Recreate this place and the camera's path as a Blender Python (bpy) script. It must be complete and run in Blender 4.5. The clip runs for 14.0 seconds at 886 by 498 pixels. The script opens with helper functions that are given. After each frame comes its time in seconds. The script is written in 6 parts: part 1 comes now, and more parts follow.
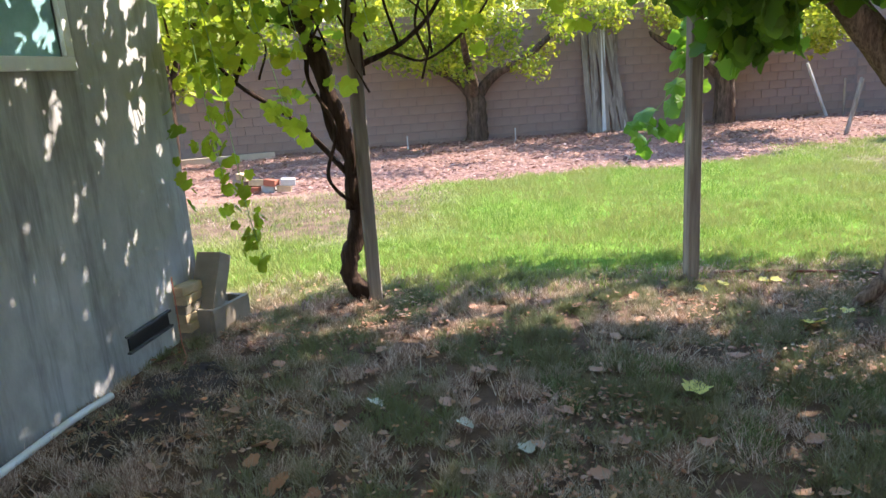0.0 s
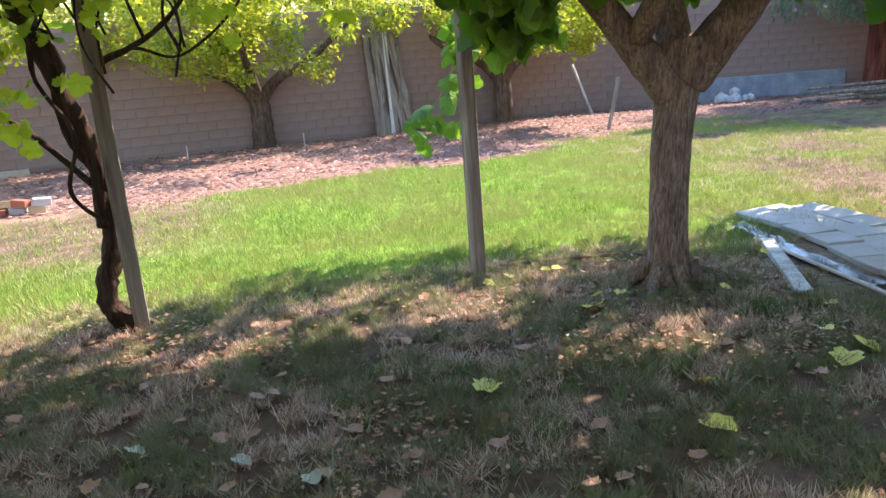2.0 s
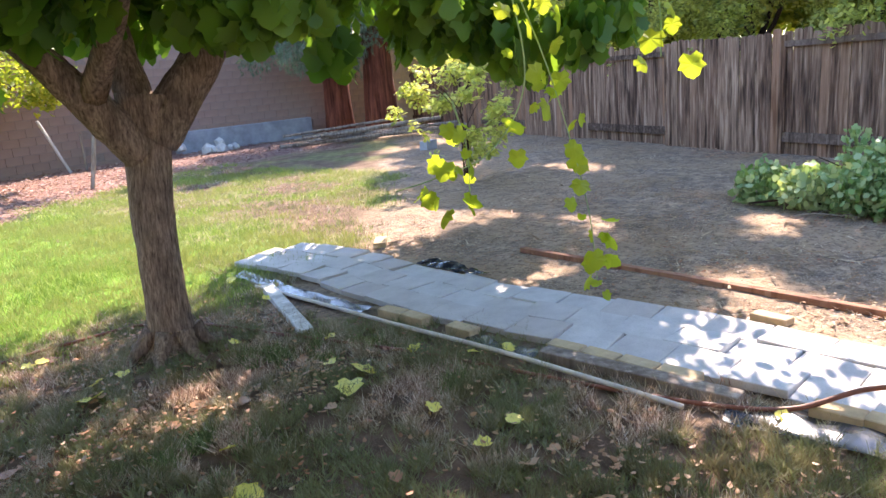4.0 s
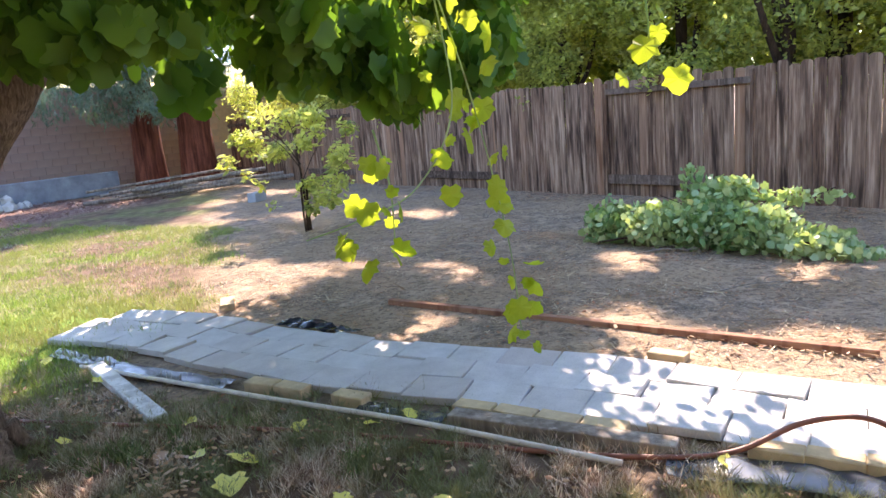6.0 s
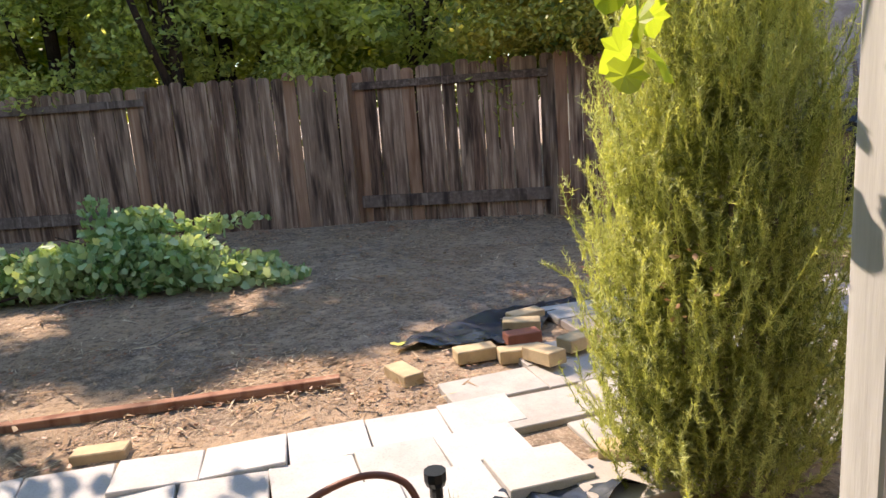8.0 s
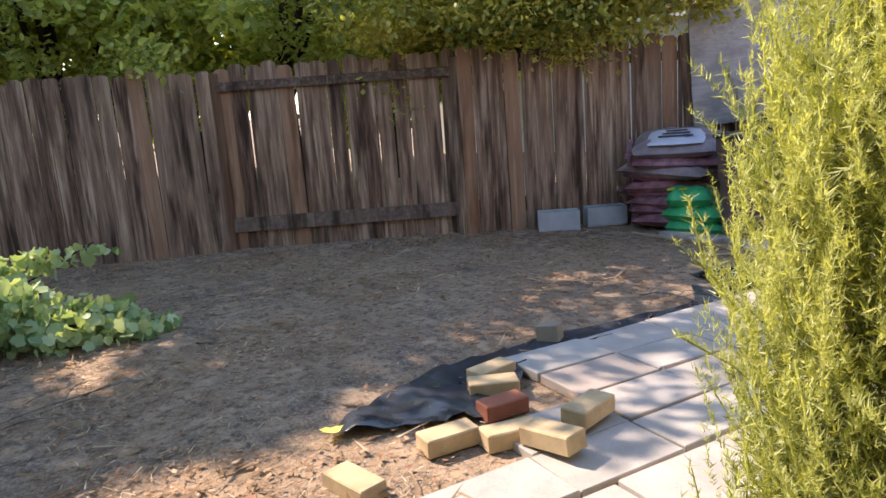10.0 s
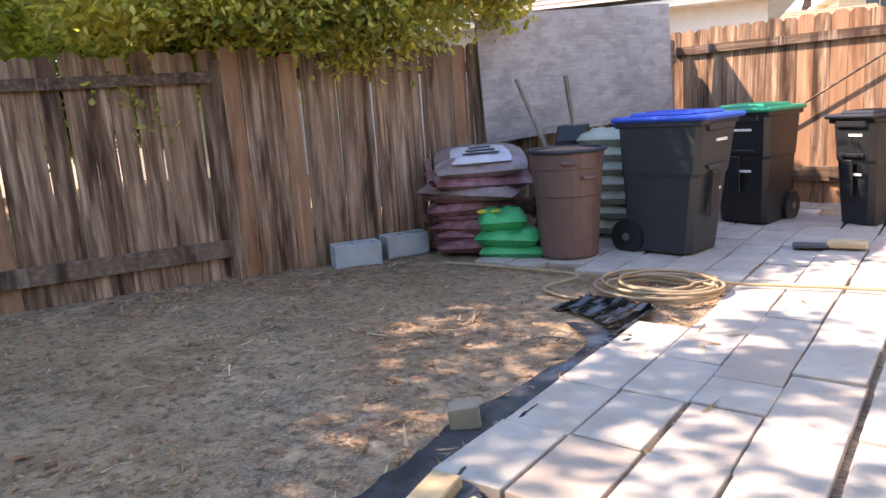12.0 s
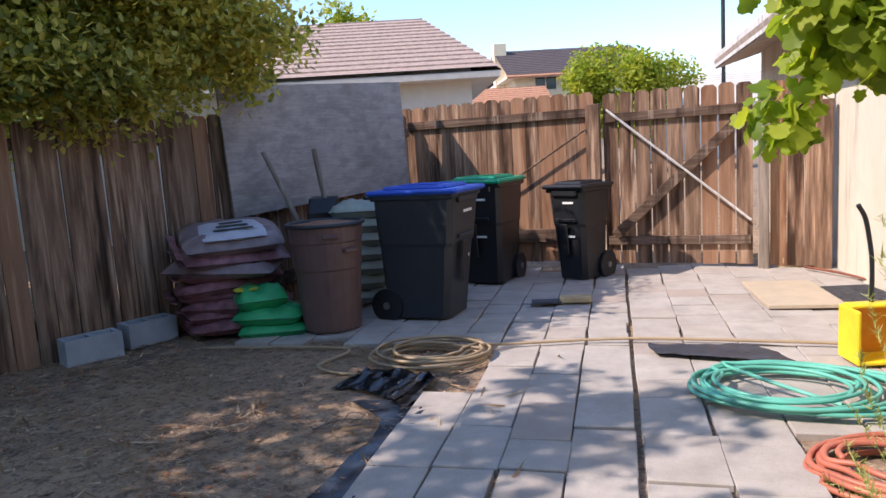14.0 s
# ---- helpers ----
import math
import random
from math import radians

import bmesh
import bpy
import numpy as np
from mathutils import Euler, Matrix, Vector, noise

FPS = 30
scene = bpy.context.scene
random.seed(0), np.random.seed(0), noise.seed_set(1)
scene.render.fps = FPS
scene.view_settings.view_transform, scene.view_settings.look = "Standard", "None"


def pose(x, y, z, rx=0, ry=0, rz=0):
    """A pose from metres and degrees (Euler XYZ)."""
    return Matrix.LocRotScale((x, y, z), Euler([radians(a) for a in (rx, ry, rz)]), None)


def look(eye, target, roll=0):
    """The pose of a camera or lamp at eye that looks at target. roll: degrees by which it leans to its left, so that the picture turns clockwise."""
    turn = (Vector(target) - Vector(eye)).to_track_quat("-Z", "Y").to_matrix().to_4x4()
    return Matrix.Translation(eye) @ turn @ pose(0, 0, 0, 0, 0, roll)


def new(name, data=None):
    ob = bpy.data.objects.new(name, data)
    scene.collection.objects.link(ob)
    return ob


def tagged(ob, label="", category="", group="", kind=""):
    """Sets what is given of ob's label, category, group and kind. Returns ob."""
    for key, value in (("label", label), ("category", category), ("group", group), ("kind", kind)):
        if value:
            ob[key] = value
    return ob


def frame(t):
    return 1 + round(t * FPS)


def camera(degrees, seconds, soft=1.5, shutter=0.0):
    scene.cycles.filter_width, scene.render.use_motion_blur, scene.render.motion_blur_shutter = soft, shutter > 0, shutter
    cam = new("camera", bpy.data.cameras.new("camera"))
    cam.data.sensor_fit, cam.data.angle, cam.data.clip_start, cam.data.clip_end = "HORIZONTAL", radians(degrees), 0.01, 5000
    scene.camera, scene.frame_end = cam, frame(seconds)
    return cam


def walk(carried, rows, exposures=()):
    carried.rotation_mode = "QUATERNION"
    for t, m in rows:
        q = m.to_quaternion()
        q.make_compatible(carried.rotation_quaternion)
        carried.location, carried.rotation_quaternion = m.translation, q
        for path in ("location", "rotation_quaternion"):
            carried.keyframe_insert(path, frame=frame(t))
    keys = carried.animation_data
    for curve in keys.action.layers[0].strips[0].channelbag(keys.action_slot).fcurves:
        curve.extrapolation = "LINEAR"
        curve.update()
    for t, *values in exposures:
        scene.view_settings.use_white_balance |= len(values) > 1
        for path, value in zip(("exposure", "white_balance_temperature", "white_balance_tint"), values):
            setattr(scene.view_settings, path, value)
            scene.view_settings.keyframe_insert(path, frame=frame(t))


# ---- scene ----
cam = camera(63.9, 14.0)
PATH = [
    (0, (0.158, 0.031, 1.454), (-0.165, 1.945, 0.972), -3.9),
    (0.5, (0.169, 0.086, 1.468), (-0.112, 2.006, 0.983), -4.0),
    (1, (0.157, 0.156, 1.44), (-0.065, 2.083, 0.952), -4.1),
    (1.5, (0.193, 0.233, 1.388), (0.072, 2.168, 0.897), -4.2),
    (2, (0.289, 0.3, 1.38), (0.51, 2.223, 0.875), -4.4),
    (2.5, (0.395, 0.29, 1.419), (1.129, 2.078, 0.902), -4.8),
    (3, (0.452, 0.308, 1.422), (1.567, 1.882, 0.896), -5.0),
    (3.2, (0.462, 0.315, 1.435), (1.675, 1.814, 0.904), -5.1),
    (5.5, (0.486, 0.862, 1.334), (2.043, 2.057, 0.95), -4.6),
    (6, (0.6, 0.997, 1.343), (2.311, 1.959, 0.96), -4.8),
    (6.5, (0.758, 1.045, 1.313), (2.637, 1.606, 0.921), -4.7),
    (7, (1.0, 1.104, 1.303), (2.957, 1.171, 0.898), -4.4),
    (7.5, (1.258, 1.196, 1.244), (3.189, 0.871, 0.84), -4.3),
    (8, (1.545, 1.188, 1.184), (3.42, 0.625, 0.774), -4.2),
    (10.3, (2.914, 1.207, 1.082), (4.607, 0.216, 0.688), -4.0),
    (10.5, (3.035, 1.216, 1.078), (4.704, 0.187, 0.684), -3.9),
    (11, (3.399, 1.197, 1.039), (4.986, 0.045, 0.645), -3.9),
    (11.5, (3.776, 1.145, 1.031), (5.219, -0.182, 0.636), -3.9),
    (12, (4.073, 1.12, 1.069), (5.256, -0.444, 0.676), -3.9),
    (12.5, (4.181, 1.068, 1.102), (5.046, -0.693, 0.712), -4.0),
    (13, (4.209, 1.018, 1.174), (4.811, -0.853, 0.804), -4.0),
    (13.5, (4.299, 1.079, 1.174), (4.757, -0.839, 0.84), -3.7),
    (14, (4.407, 1.2, 1.166), (4.885, -0.723, 0.895), -3.6),
]
walk(cam, [(t, look(eye, target, roll)) for t, eye, target, roll in PATH], [(0, 2.3, 6000, 12), (2, 2.35, 6250, 13), (3, 2.45, 6450, 16), (5.5, 2.5, 6500, 18), (6.5, 2.4, 6750, 18), (8, 1.6, 6850, 14), (10.5, 1.85, 6900, 15), (11, 2.15, 7200, 18), (12, 2.3, 7300, 18), (13, 1.6, 7000, 16), (14, 1.0, 6300, 15)])

# ---- world, sun, exposure ----
SUN_DIR = Vector((0.88, 0.46, 0.95)).normalized()
world = bpy.data.worlds.new("sky")
scene.world = world
world.use_nodes = True
wn = world.node_tree
sky = wn.nodes.new("ShaderNodeTexSky")
sky.sky_type, sky.sun_disc = "NISHITA", False
sky.dust_density, sky.ozone_density = 0.3, 2.5
sky.sun_elevation = math.asin(SUN_DIR.z)
sky.sun_rotation = math.atan2(SUN_DIR.x, SUN_DIR.y)
bgn = wn.nodes["Background"]
bgn.inputs["Strength"].default_value = 0.15
wn.links.new(sky.outputs[0], bgn.inputs["Color"])
sun_data = bpy.data.lights.new("sun", "SUN")
sun_data.energy, sun_data.angle, sun_data.color = 3.2, radians(0.55), (1.0, 0.86, 0.73)
sun = new("sun", sun_data)
sun.rotation_euler = SUN_DIR.to_track_quat("Z", "Y").to_euler()

G = -0.17


# ---- materials ----
class Mat:
    """A small builder of node materials."""

    def __init__(self, name, rough=0.8, metal=0.0, spec=0.4):
        self.m = bpy.data.materials.new(name)
        self.m.use_nodes = True
        self.t = self.m.node_tree
        self.b = self.t.nodes["Principled BSDF"]
        self.b.inputs["Roughness"].default_value = rough
        self.b.inputs["Metallic"].default_value = metal
        self.b.inputs["Specular IOR Level"].default_value = spec

    def n(self, kind, **values):
        node = self.t.nodes.new(kind)
        for k, v in values.items():
            node.inputs[k].default_value = v
        return node

    def link(self, a, b):
        self.t.links.new(a, b)

    def coords(self, scale=(1, 1, 1), where="Object", rot=(0, 0, 0)):
        if where == "World":
            src = self.t.nodes.new("ShaderNodeNewGeometry").outputs["Position"]
        else:
            src = self.t.nodes.new("ShaderNodeTexCoord").outputs[where]
        mp = self.n("ShaderNodeMapping", Scale=scale, Rotation=rot)
        self.link(src, mp.inputs["Vector"])
        return mp.outputs["Vector"]

    def noise(self, vec, scale, detail=4.0, rough=0.6):
        nd = self.n("ShaderNodeTexNoise", Scale=scale, Detail=detail, Roughness=rough)
        self.link(vec, nd.inputs["Vector"])
        return nd.outputs["Fac"]

    def ramp(self, fac, stops):
        r = self.t.nodes.new("ShaderNodeValToRGB")
        while len(r.color_ramp.elements) < len(stops):
            r.color_ramp.elements.new(0.5)
        for e, (p, c) in zip(r.color_ramp.elements, stops):
            e.position, e.color = p, (*c, 1)
        self.link(fac, r.inputs[0])
        return r.outputs[0]

    def mix(self, fac, a, b, blend="MIX"):
        m = self.t.nodes.new("ShaderNodeMix")
        m.data_type, m.blend_type = "RGBA", blend
        for sock, val in ((m.inputs[0], fac), (m.inputs[6], a), (m.inputs[7], b)):
            if isinstance(val, (int, float)):
                sock.default_value = val
            elif isinstance(val, tuple):
                sock.default_value = (*val, 1)
            else:
                self.link(val, sock)
        return m.outputs[2]

    def random(self):
        return self.t.nodes.new("ShaderNodeObjectInfo").outputs["Random"]

    def island(self):
        return self.t.nodes.new("ShaderNodeNewGeometry").outputs["Random Per Island"]

    def color(self, c):
        if isinstance(c, tuple):
            self.b.inputs["Base Color"].default_value = (*c, 1)
        else:
            self.link(c, self.b.inputs["Base Color"])
        return self

    def bump(self, fac, strength=0.3, dist=0.01):
        bp = self.n("ShaderNodeBump", Strength=strength, Distance=dist)
        self.link(fac, bp.inputs["Height"])
        self.link(bp.outputs[0], self.b.inputs["Normal"])
        return self


def wood_mat(name, dark, mid, light, axis="Z", rough=0.85, warm=None):
    m = Mat(name, rough, spec=0.15)
    s = {"Z": (14, 14, 0.9), "X": (0.9, 14, 14), "Y": (14, 0.9, 14)}[axis]
    v = m.coords(s)
    add = m.t.nodes.new("ShaderNodeVectorMath")
    m.link(v, add.inputs[0])
    mul = m.t.nodes.new("ShaderNodeMath")
    mul.operation = "MULTIPLY"
    mul.inputs[1].default_value = 37.0
    m.link(m.random(), mul.inputs[0])
    m.link(mul.outputs[0], add.inputs[1])
    g = m.noise(add.outputs[0], 1.6, 6, 0.65)
    c = m.ramp(g, [(0.3, dark), (0.5, mid), (0.72, light)])
    big = m.noise(m.coords((1.2, 1.2, 0.6), "World"), 1.1, 3)
    c = m.mix(m.ramp(big, [(0.42, (0, 0, 0)), (0.62, (0.7, 0.7, 0.7))]), c, m.mix(0.5, c, dark))
    c = m.mix(m.ramp(m.random(), [(0, (0, 0, 0)), (0.7, (0.2, 0.2, 0.2)), (1, (0.4, 0.4, 0.4))]), c, light)
    knots = m.noise(m.coords((3, 3, 0.35), "World"), 2.6, 3)
    c = m.mix(m.ramp(knots, [(0.5, (0, 0, 0)), (0.66, (0.85, 0.85, 0.85))]), c, dark)
    pale = m.noise(m.coords((9, 9, 0.5), "World"), 1.3, 4)
    c = m.mix(m.ramp(pale, [(0.6, (0, 0, 0)), (0.67, (0.75, 0.75, 0.75))]), c, light)
    if warm:
        c = m.mix(m.ramp(m.random(), [(0.78, (0, 0, 0)), (0.84, (0.45, 0.45, 0.45))]), c, warm)
    m.color(c).bump(g, 0.5, 0.004)
    return m.m


def plain_mat(name, base, rough=0.6, metal=0.0, vary=0.15, scale=6.0, bump=0.1, spec=0.4):
    m = Mat(name, rough, metal, spec)
    v = m.coords()
    f = m.noise(v, scale, 5)
    lo = tuple(max(0, c * (1 - vary)) for c in base)
    hi = tuple(min(1, c * (1 + vary)) for c in base)
    c = m.ramp(f, [(0.3, lo), (0.7, hi)])
    fine = m.noise(v, scale * 12, 3)
    c = m.mix(m.ramp(fine, [(0.4, (0, 0, 0)), (0.8, (0.25, 0.25, 0.25))]), c, lo)
    m.color(c).bump(fine, bump, 0.003)
    return m.m


def leaf_mat(name, dark, mid, light, trans=0.35):
    m = Mat(name, 0.5, spec=0.35)
    c = m.ramp(m.island(), [(0.0, dark), (0.5, mid), (1.0, light)])
    big = m.noise(m.coords((1, 1, 1), "World"), 1.3, 2)
    c = m.mix(m.ramp(big, [(0.4, (0, 0, 0)), (0.65, (0.6, 0.6, 0.6))]), c, light)
    m.color(c)
    tr = m.n("ShaderNodeBsdfTranslucent")
    bright = m.mix(1.0, c, (1.75, 1.65, 0.8), "MULTIPLY")
    m.link(bright, tr.inputs["Color"])
    mx = m.n("ShaderNodeMixShader", Fac=trans)
    m.link(m.b.outputs[0], mx.inputs[1])
    m.link(tr.outputs[0], mx.inputs[2])
    m.link(mx.outputs[0], m.t.nodes["Material Output"].inputs["Surface"])
    return m.m


def bark_mat(name, dark, light, scale=9, stretch=0.22, depth=0.02):
    m = Mat(name, 0.95, spec=0.1)
    v = m.coords((1, 1, stretch))
    w = m.noise(v, scale, 5, 0.75)
    big = m.noise(m.coords((1, 1, 0.4)), scale * 0.14, 3)
    c = m.ramp(w, [(0.34, dark), (0.5, tuple((a + b) / 2 for a, b in zip(dark, light))), (0.66, light)])
    c = m.mix(m.ramp(big, [(0.4, (0, 0, 0)), (0.7, (0.6, 0.6, 0.6))]), c, dark)
    m.color(c).bump(w, 1.0, depth)
    return m.m


M = {}
M["fence"] = wood_mat("weathered_fence", (0.03, 0.016, 0.011), (0.22, 0.125, 0.08), (0.56, 0.385, 0.265), warm=(0.32, 0.145, 0.07))
M["fence_rail"] = wood_mat("weathered_rail", (0.04, 0.024, 0.018), (0.12, 0.075, 0.052), (0.3, 0.22, 0.17), "X")
M["grey_wood"] = wood_mat("grey_post", (0.12, 0.09, 0.07), (0.26, 0.21, 0.17), (0.42, 0.36, 0.3))
M["white_wood"] = wood_mat("white_wood", (0.4, 0.38, 0.36), (0.62, 0.6, 0.57), (0.8, 0.78, 0.75))
M["red_wood"] = wood_mat("red_board", (0.17, 0.07, 0.045), (0.33, 0.15, 0.09), (0.46, 0.28, 0.19), "X")


def ply_mat():
    m = Mat("grey_plywood", 0.85, spec=0.15)
    f = m.noise(m.coords((1.5, 1.5, 26), "World"), 2.2, 6, 0.7)
    big = m.noise(m.coords((1, 1, 1), "World"), 1.6, 3)
    c = m.ramp(big, [(0.3, (0.3, 0.26, 0.245)), (0.7, (0.45, 0.4, 0.385))])
    c = m.mix(m.ramp(f, [(0.46, (0, 0, 0)), (0.66, (0.4, 0.4, 0.4))]), c, (0.6, 0.54, 0.5))
    patch = m.noise(m.coords((2.5, 2.5, 5), "World"), 2.0, 5, 0.7)
    c = m.mix(m.ramp(patch, [(0.45, (0, 0, 0)), (0.6, (0.5, 0.5, 0.5))]), c, (0.22, 0.19, 0.18))
    m.color(c).bump(f, 0.3, 0.003)
    return m.m


M["ply"] = ply_mat()
M["bark"] = bark_mat("tree_bark", (0.09, 0.06, 0.045), (0.5, 0.37, 0.28), 62, 0.16, 0.014)
M["bark_dark"] = bark_mat("old_fruit_bark", (0.05, 0.035, 0.026), (0.24, 0.17, 0.13), 14, 0.2, 0.02)
M["redwood"] = bark_mat("redwood_bark", (0.05, 0.014, 0.009), (0.25, 0.085, 0.05), 10, 0.06)
M["vine"] = bark_mat("vine_bark", (0.02, 0.012, 0.008), (0.11, 0.07, 0.05), 22, 0.12)
M["leaf"] = leaf_mat("broad_leaf", (0.04, 0.1, 0.015), (0.08, 0.18, 0.025), (0.17, 0.28, 0.04), 0.5)
M["vineleaf"] = leaf_mat("vine_leaf", (0.08, 0.16, 0.02), (0.17, 0.27, 0.03), (0.38, 0.42, 0.05), 0.5)
M["farleaf"] = leaf_mat("hedge_leaf", (0.12, 0.17, 0.06), (0.3, 0.35, 0.12), (0.58, 0.6, 0.24), 0.6)
M["overleaf"] = leaf_mat("drooping_leaf", (0.07, 0.11, 0.03), (0.27, 0.29, 0.07), (0.64, 0.55, 0.16), 0.5)
M["fruitleaf"] = leaf_mat("fruit_leaf", (0.11, 0.18, 0.02), (0.22, 0.3, 0.035), (0.42, 0.44, 0.07), 0.45)
M["redwoodleaf"] = leaf_mat("redwood_leaf", (0.05, 0.09, 0.06), (0.1, 0.16, 0.11), (0.2, 0.27, 0.2), 0.2)
M["rosemary"] = leaf_mat("rosemary_leaf", (0.16, 0.2, 0.06), (0.35, 0.39, 0.13), (0.6, 0.62, 0.28), 0.4)
# darker copy of the rosemary colours, standing for the shade inside the bush
M["rosemary_shade"] = leaf_mat("rosemary_inner_shade", (0.08, 0.105, 0.03), (0.18, 0.21, 0.06), (0.33, 0.35, 0.12), 0.3)
M["palegreen"] = leaf_mat("pale_leaf", (0.13, 0.25, 0.09), (0.25, 0.38, 0.16), (0.5, 0.58, 0.34), 0.25)
M["yellowleaf"] = leaf_mat("yellow_leaf", (0.6, 0.5, 0.06), (0.72, 0.64, 0.1), (0.8, 0.75, 0.25), 0.2)
M["brownleaf"] = leaf_mat("brown_leaf", (0.2, 0.08, 0.04), (0.36, 0.16, 0.09), (0.5, 0.33, 0.2), 0.1)
M["brick_y"] = plain_mat("buff_brick", (0.54, 0.405, 0.24), 0.9, vary=0.3, bump=0.4)
M["brick_r"] = plain_mat("red_brick", (0.36, 0.13, 0.08), 0.9, vary=0.2, bump=0.4)
M["block"] = plain_mat("grey_block", (0.38, 0.4, 0.42), 0.95, vary=0.15, bump=0.5)
M["sheet"] = plain_mat("black_plastic_sheet", (0.04, 0.047, 0.062), 0.25, vary=0.6, bump=0.3, spec=0.7)
M["black"] = plain_mat("black_plastic", (0.018, 0.019, 0.022), 0.35, vary=0.2)
M["charcoal"] = plain_mat("charcoal_plastic", (0.033, 0.037, 0.043), 0.45, vary=0.15)
M["blue"] = plain_mat("blue_plastic", (0.03, 0.1, 0.55), 0.4, vary=0.1)
M["green"] = plain_mat("green_plastic", (0.01, 0.3, 0.16), 0.4, vary=0.1)
M["brown"] = plain_mat("brown_plastic", (0.15, 0.09, 0.08), 0.5, vary=0.15)
M["white"] = plain_mat("white_pvc", (0.75, 0.75, 0.72), 0.45, vary=0.1)
M["metal"] = plain_mat("grey_metal", (0.3, 0.3, 0.3), 0.4, 0.8)
M["glass"] = plain_mat("curtained_glass", (0.3, 0.5, 0.52), 0.25, vary=0.3, scale=3)


# ---- building helpers ----
def part(name, bm, material, parent, label="", smooth=False):
    me = bpy.data.meshes.new(name)
    bm.to_mesh(me)
    bm.free()
    me.materials.append(M[material] if isinstance(material, str) else material)
    if smooth:
        me.shade_smooth()
    ob = new(name, me)
    ob.parent = parent
    if label:
        tagged(ob, label)
    return ob


def thing(name, label, category, at=(0, 0, 0), rz=0.0, group="", kind=""):
    ob = new(name)
    ob.empty_display_size = 0.1
    ob.matrix_basis = pose(*at, 0, 0, rz)
    return tagged(ob, label, category, group, kind)


def solid(name, bm, material, label, category, kind="", smooth=False, group=""):
    ob = part(name, bm, material, None, "", smooth)
    return tagged(ob, label, category, group, kind)


def box(bm, size, at=(0, 0, 0), rot=(0, 0, 0), bevel=0.0):
    r = bmesh.ops.create_cube(bm, size=1.0, matrix=pose(*at, *rot) @ Matrix.Diagonal((*size, 1)))
    if bevel:
        es = list({e for v in r["verts"] for e in v.link_edges})
        bmesh.ops.bevel(bm, geom=es, offset=bevel, segments=1, affect="EDGES")
    return bm


def boxed(size, at=(0, 0, 0), rot=(0, 0, 0), bevel=0.0):
    return box(bmesh.new(), size, at, rot, bevel)


def tube(bm, pts, radii, sides=10, closed_ends=True, lump=0.0, seed=0):
    """A tube along points, with a radius at each."""
    rng = random.Random(seed)
    pts = [Vector(p) for p in pts]
    rings, up = [], Vector((0, 0, 1))
    for i, p in enumerate(pts):
        d = (pts[min(i + 1, len(pts) - 1)] - pts[max(i - 1, 0)]).normalized()
        a = d.cross(up)
        if a.length < 0.1:
            a = d.cross(Vector((1, 0, 0)))
        a.normalize()
        if rings and a.dot(prev) < 0:
            a = -a
        prev = a
        b = d.cross(a).normalized()
        r = radii[i] if hasattr(radii, "__len__") else radii
        rings.append([bm.verts.new(p + (a * math.cos(t) + b * math.sin(t)) * r * (1 + lump * rng.uniform(-1, 1))) for t in [2 * math.pi * k / sides for k in range(sides)]])
    for r1, r2 in zip(rings, rings[1:]):
        for k in range(sides):
            bm.faces.new((r1[k], r1[(k + 1) % sides], r2[(k + 1) % sides], r2[k]))
    if closed_ends:
        bm.faces.new(rings[0][::-1])
        bm.faces.new(rings[-1])
    return bm


def smooth_path(pts, n=6):
    """A smooth line through points (Catmull-Rom)."""
    P = [Vector(p) for p in pts]
    P = [P[0] * 2 - P[1]] + P + [P[-1] * 2 - P[-2]]
    out = []
    for i in range(1, len(P) - 2):
        a, b, c, d = P[i - 1:i + 3]
        for k in range(n):
            t = k / n
            out.append(0.5 * ((2 * b) + (c - a) * t + (2 * a - 5 * b + 4 * c - d) * t * t + (3 * b - a - 3 * c + d) * t ** 3))
    out.append(P[-2])
    return out


def mesh_from(name, verts, faces, material, parent=None, smooth=False):
    """A mesh of equal faces from arrays."""
    me = bpy.data.meshes.new(name)
    verts, faces = np.asarray(verts, np.float32), np.asarray(faces, np.int32)
    k = faces.shape[1]
    me.vertices.add(len(verts))
    me.vertices.foreach_set("co", verts.ravel())
    me.loops.add(faces.size)
    me.loops.foreach_set("vertex_index", faces.ravel())
    me.polygons.add(len(faces))
    me.polygons.foreach_set("loop_start", np.arange(0, faces.size, k, dtype=np.int32))
    me.update(calc_edges=True)
    me.validate()
    me.materials.append(M[material] if isinstance(material, str) else material)
    if smooth:
        me.shade_smooth()
    ob = new(name, me)
    ob.parent = parent
    return ob


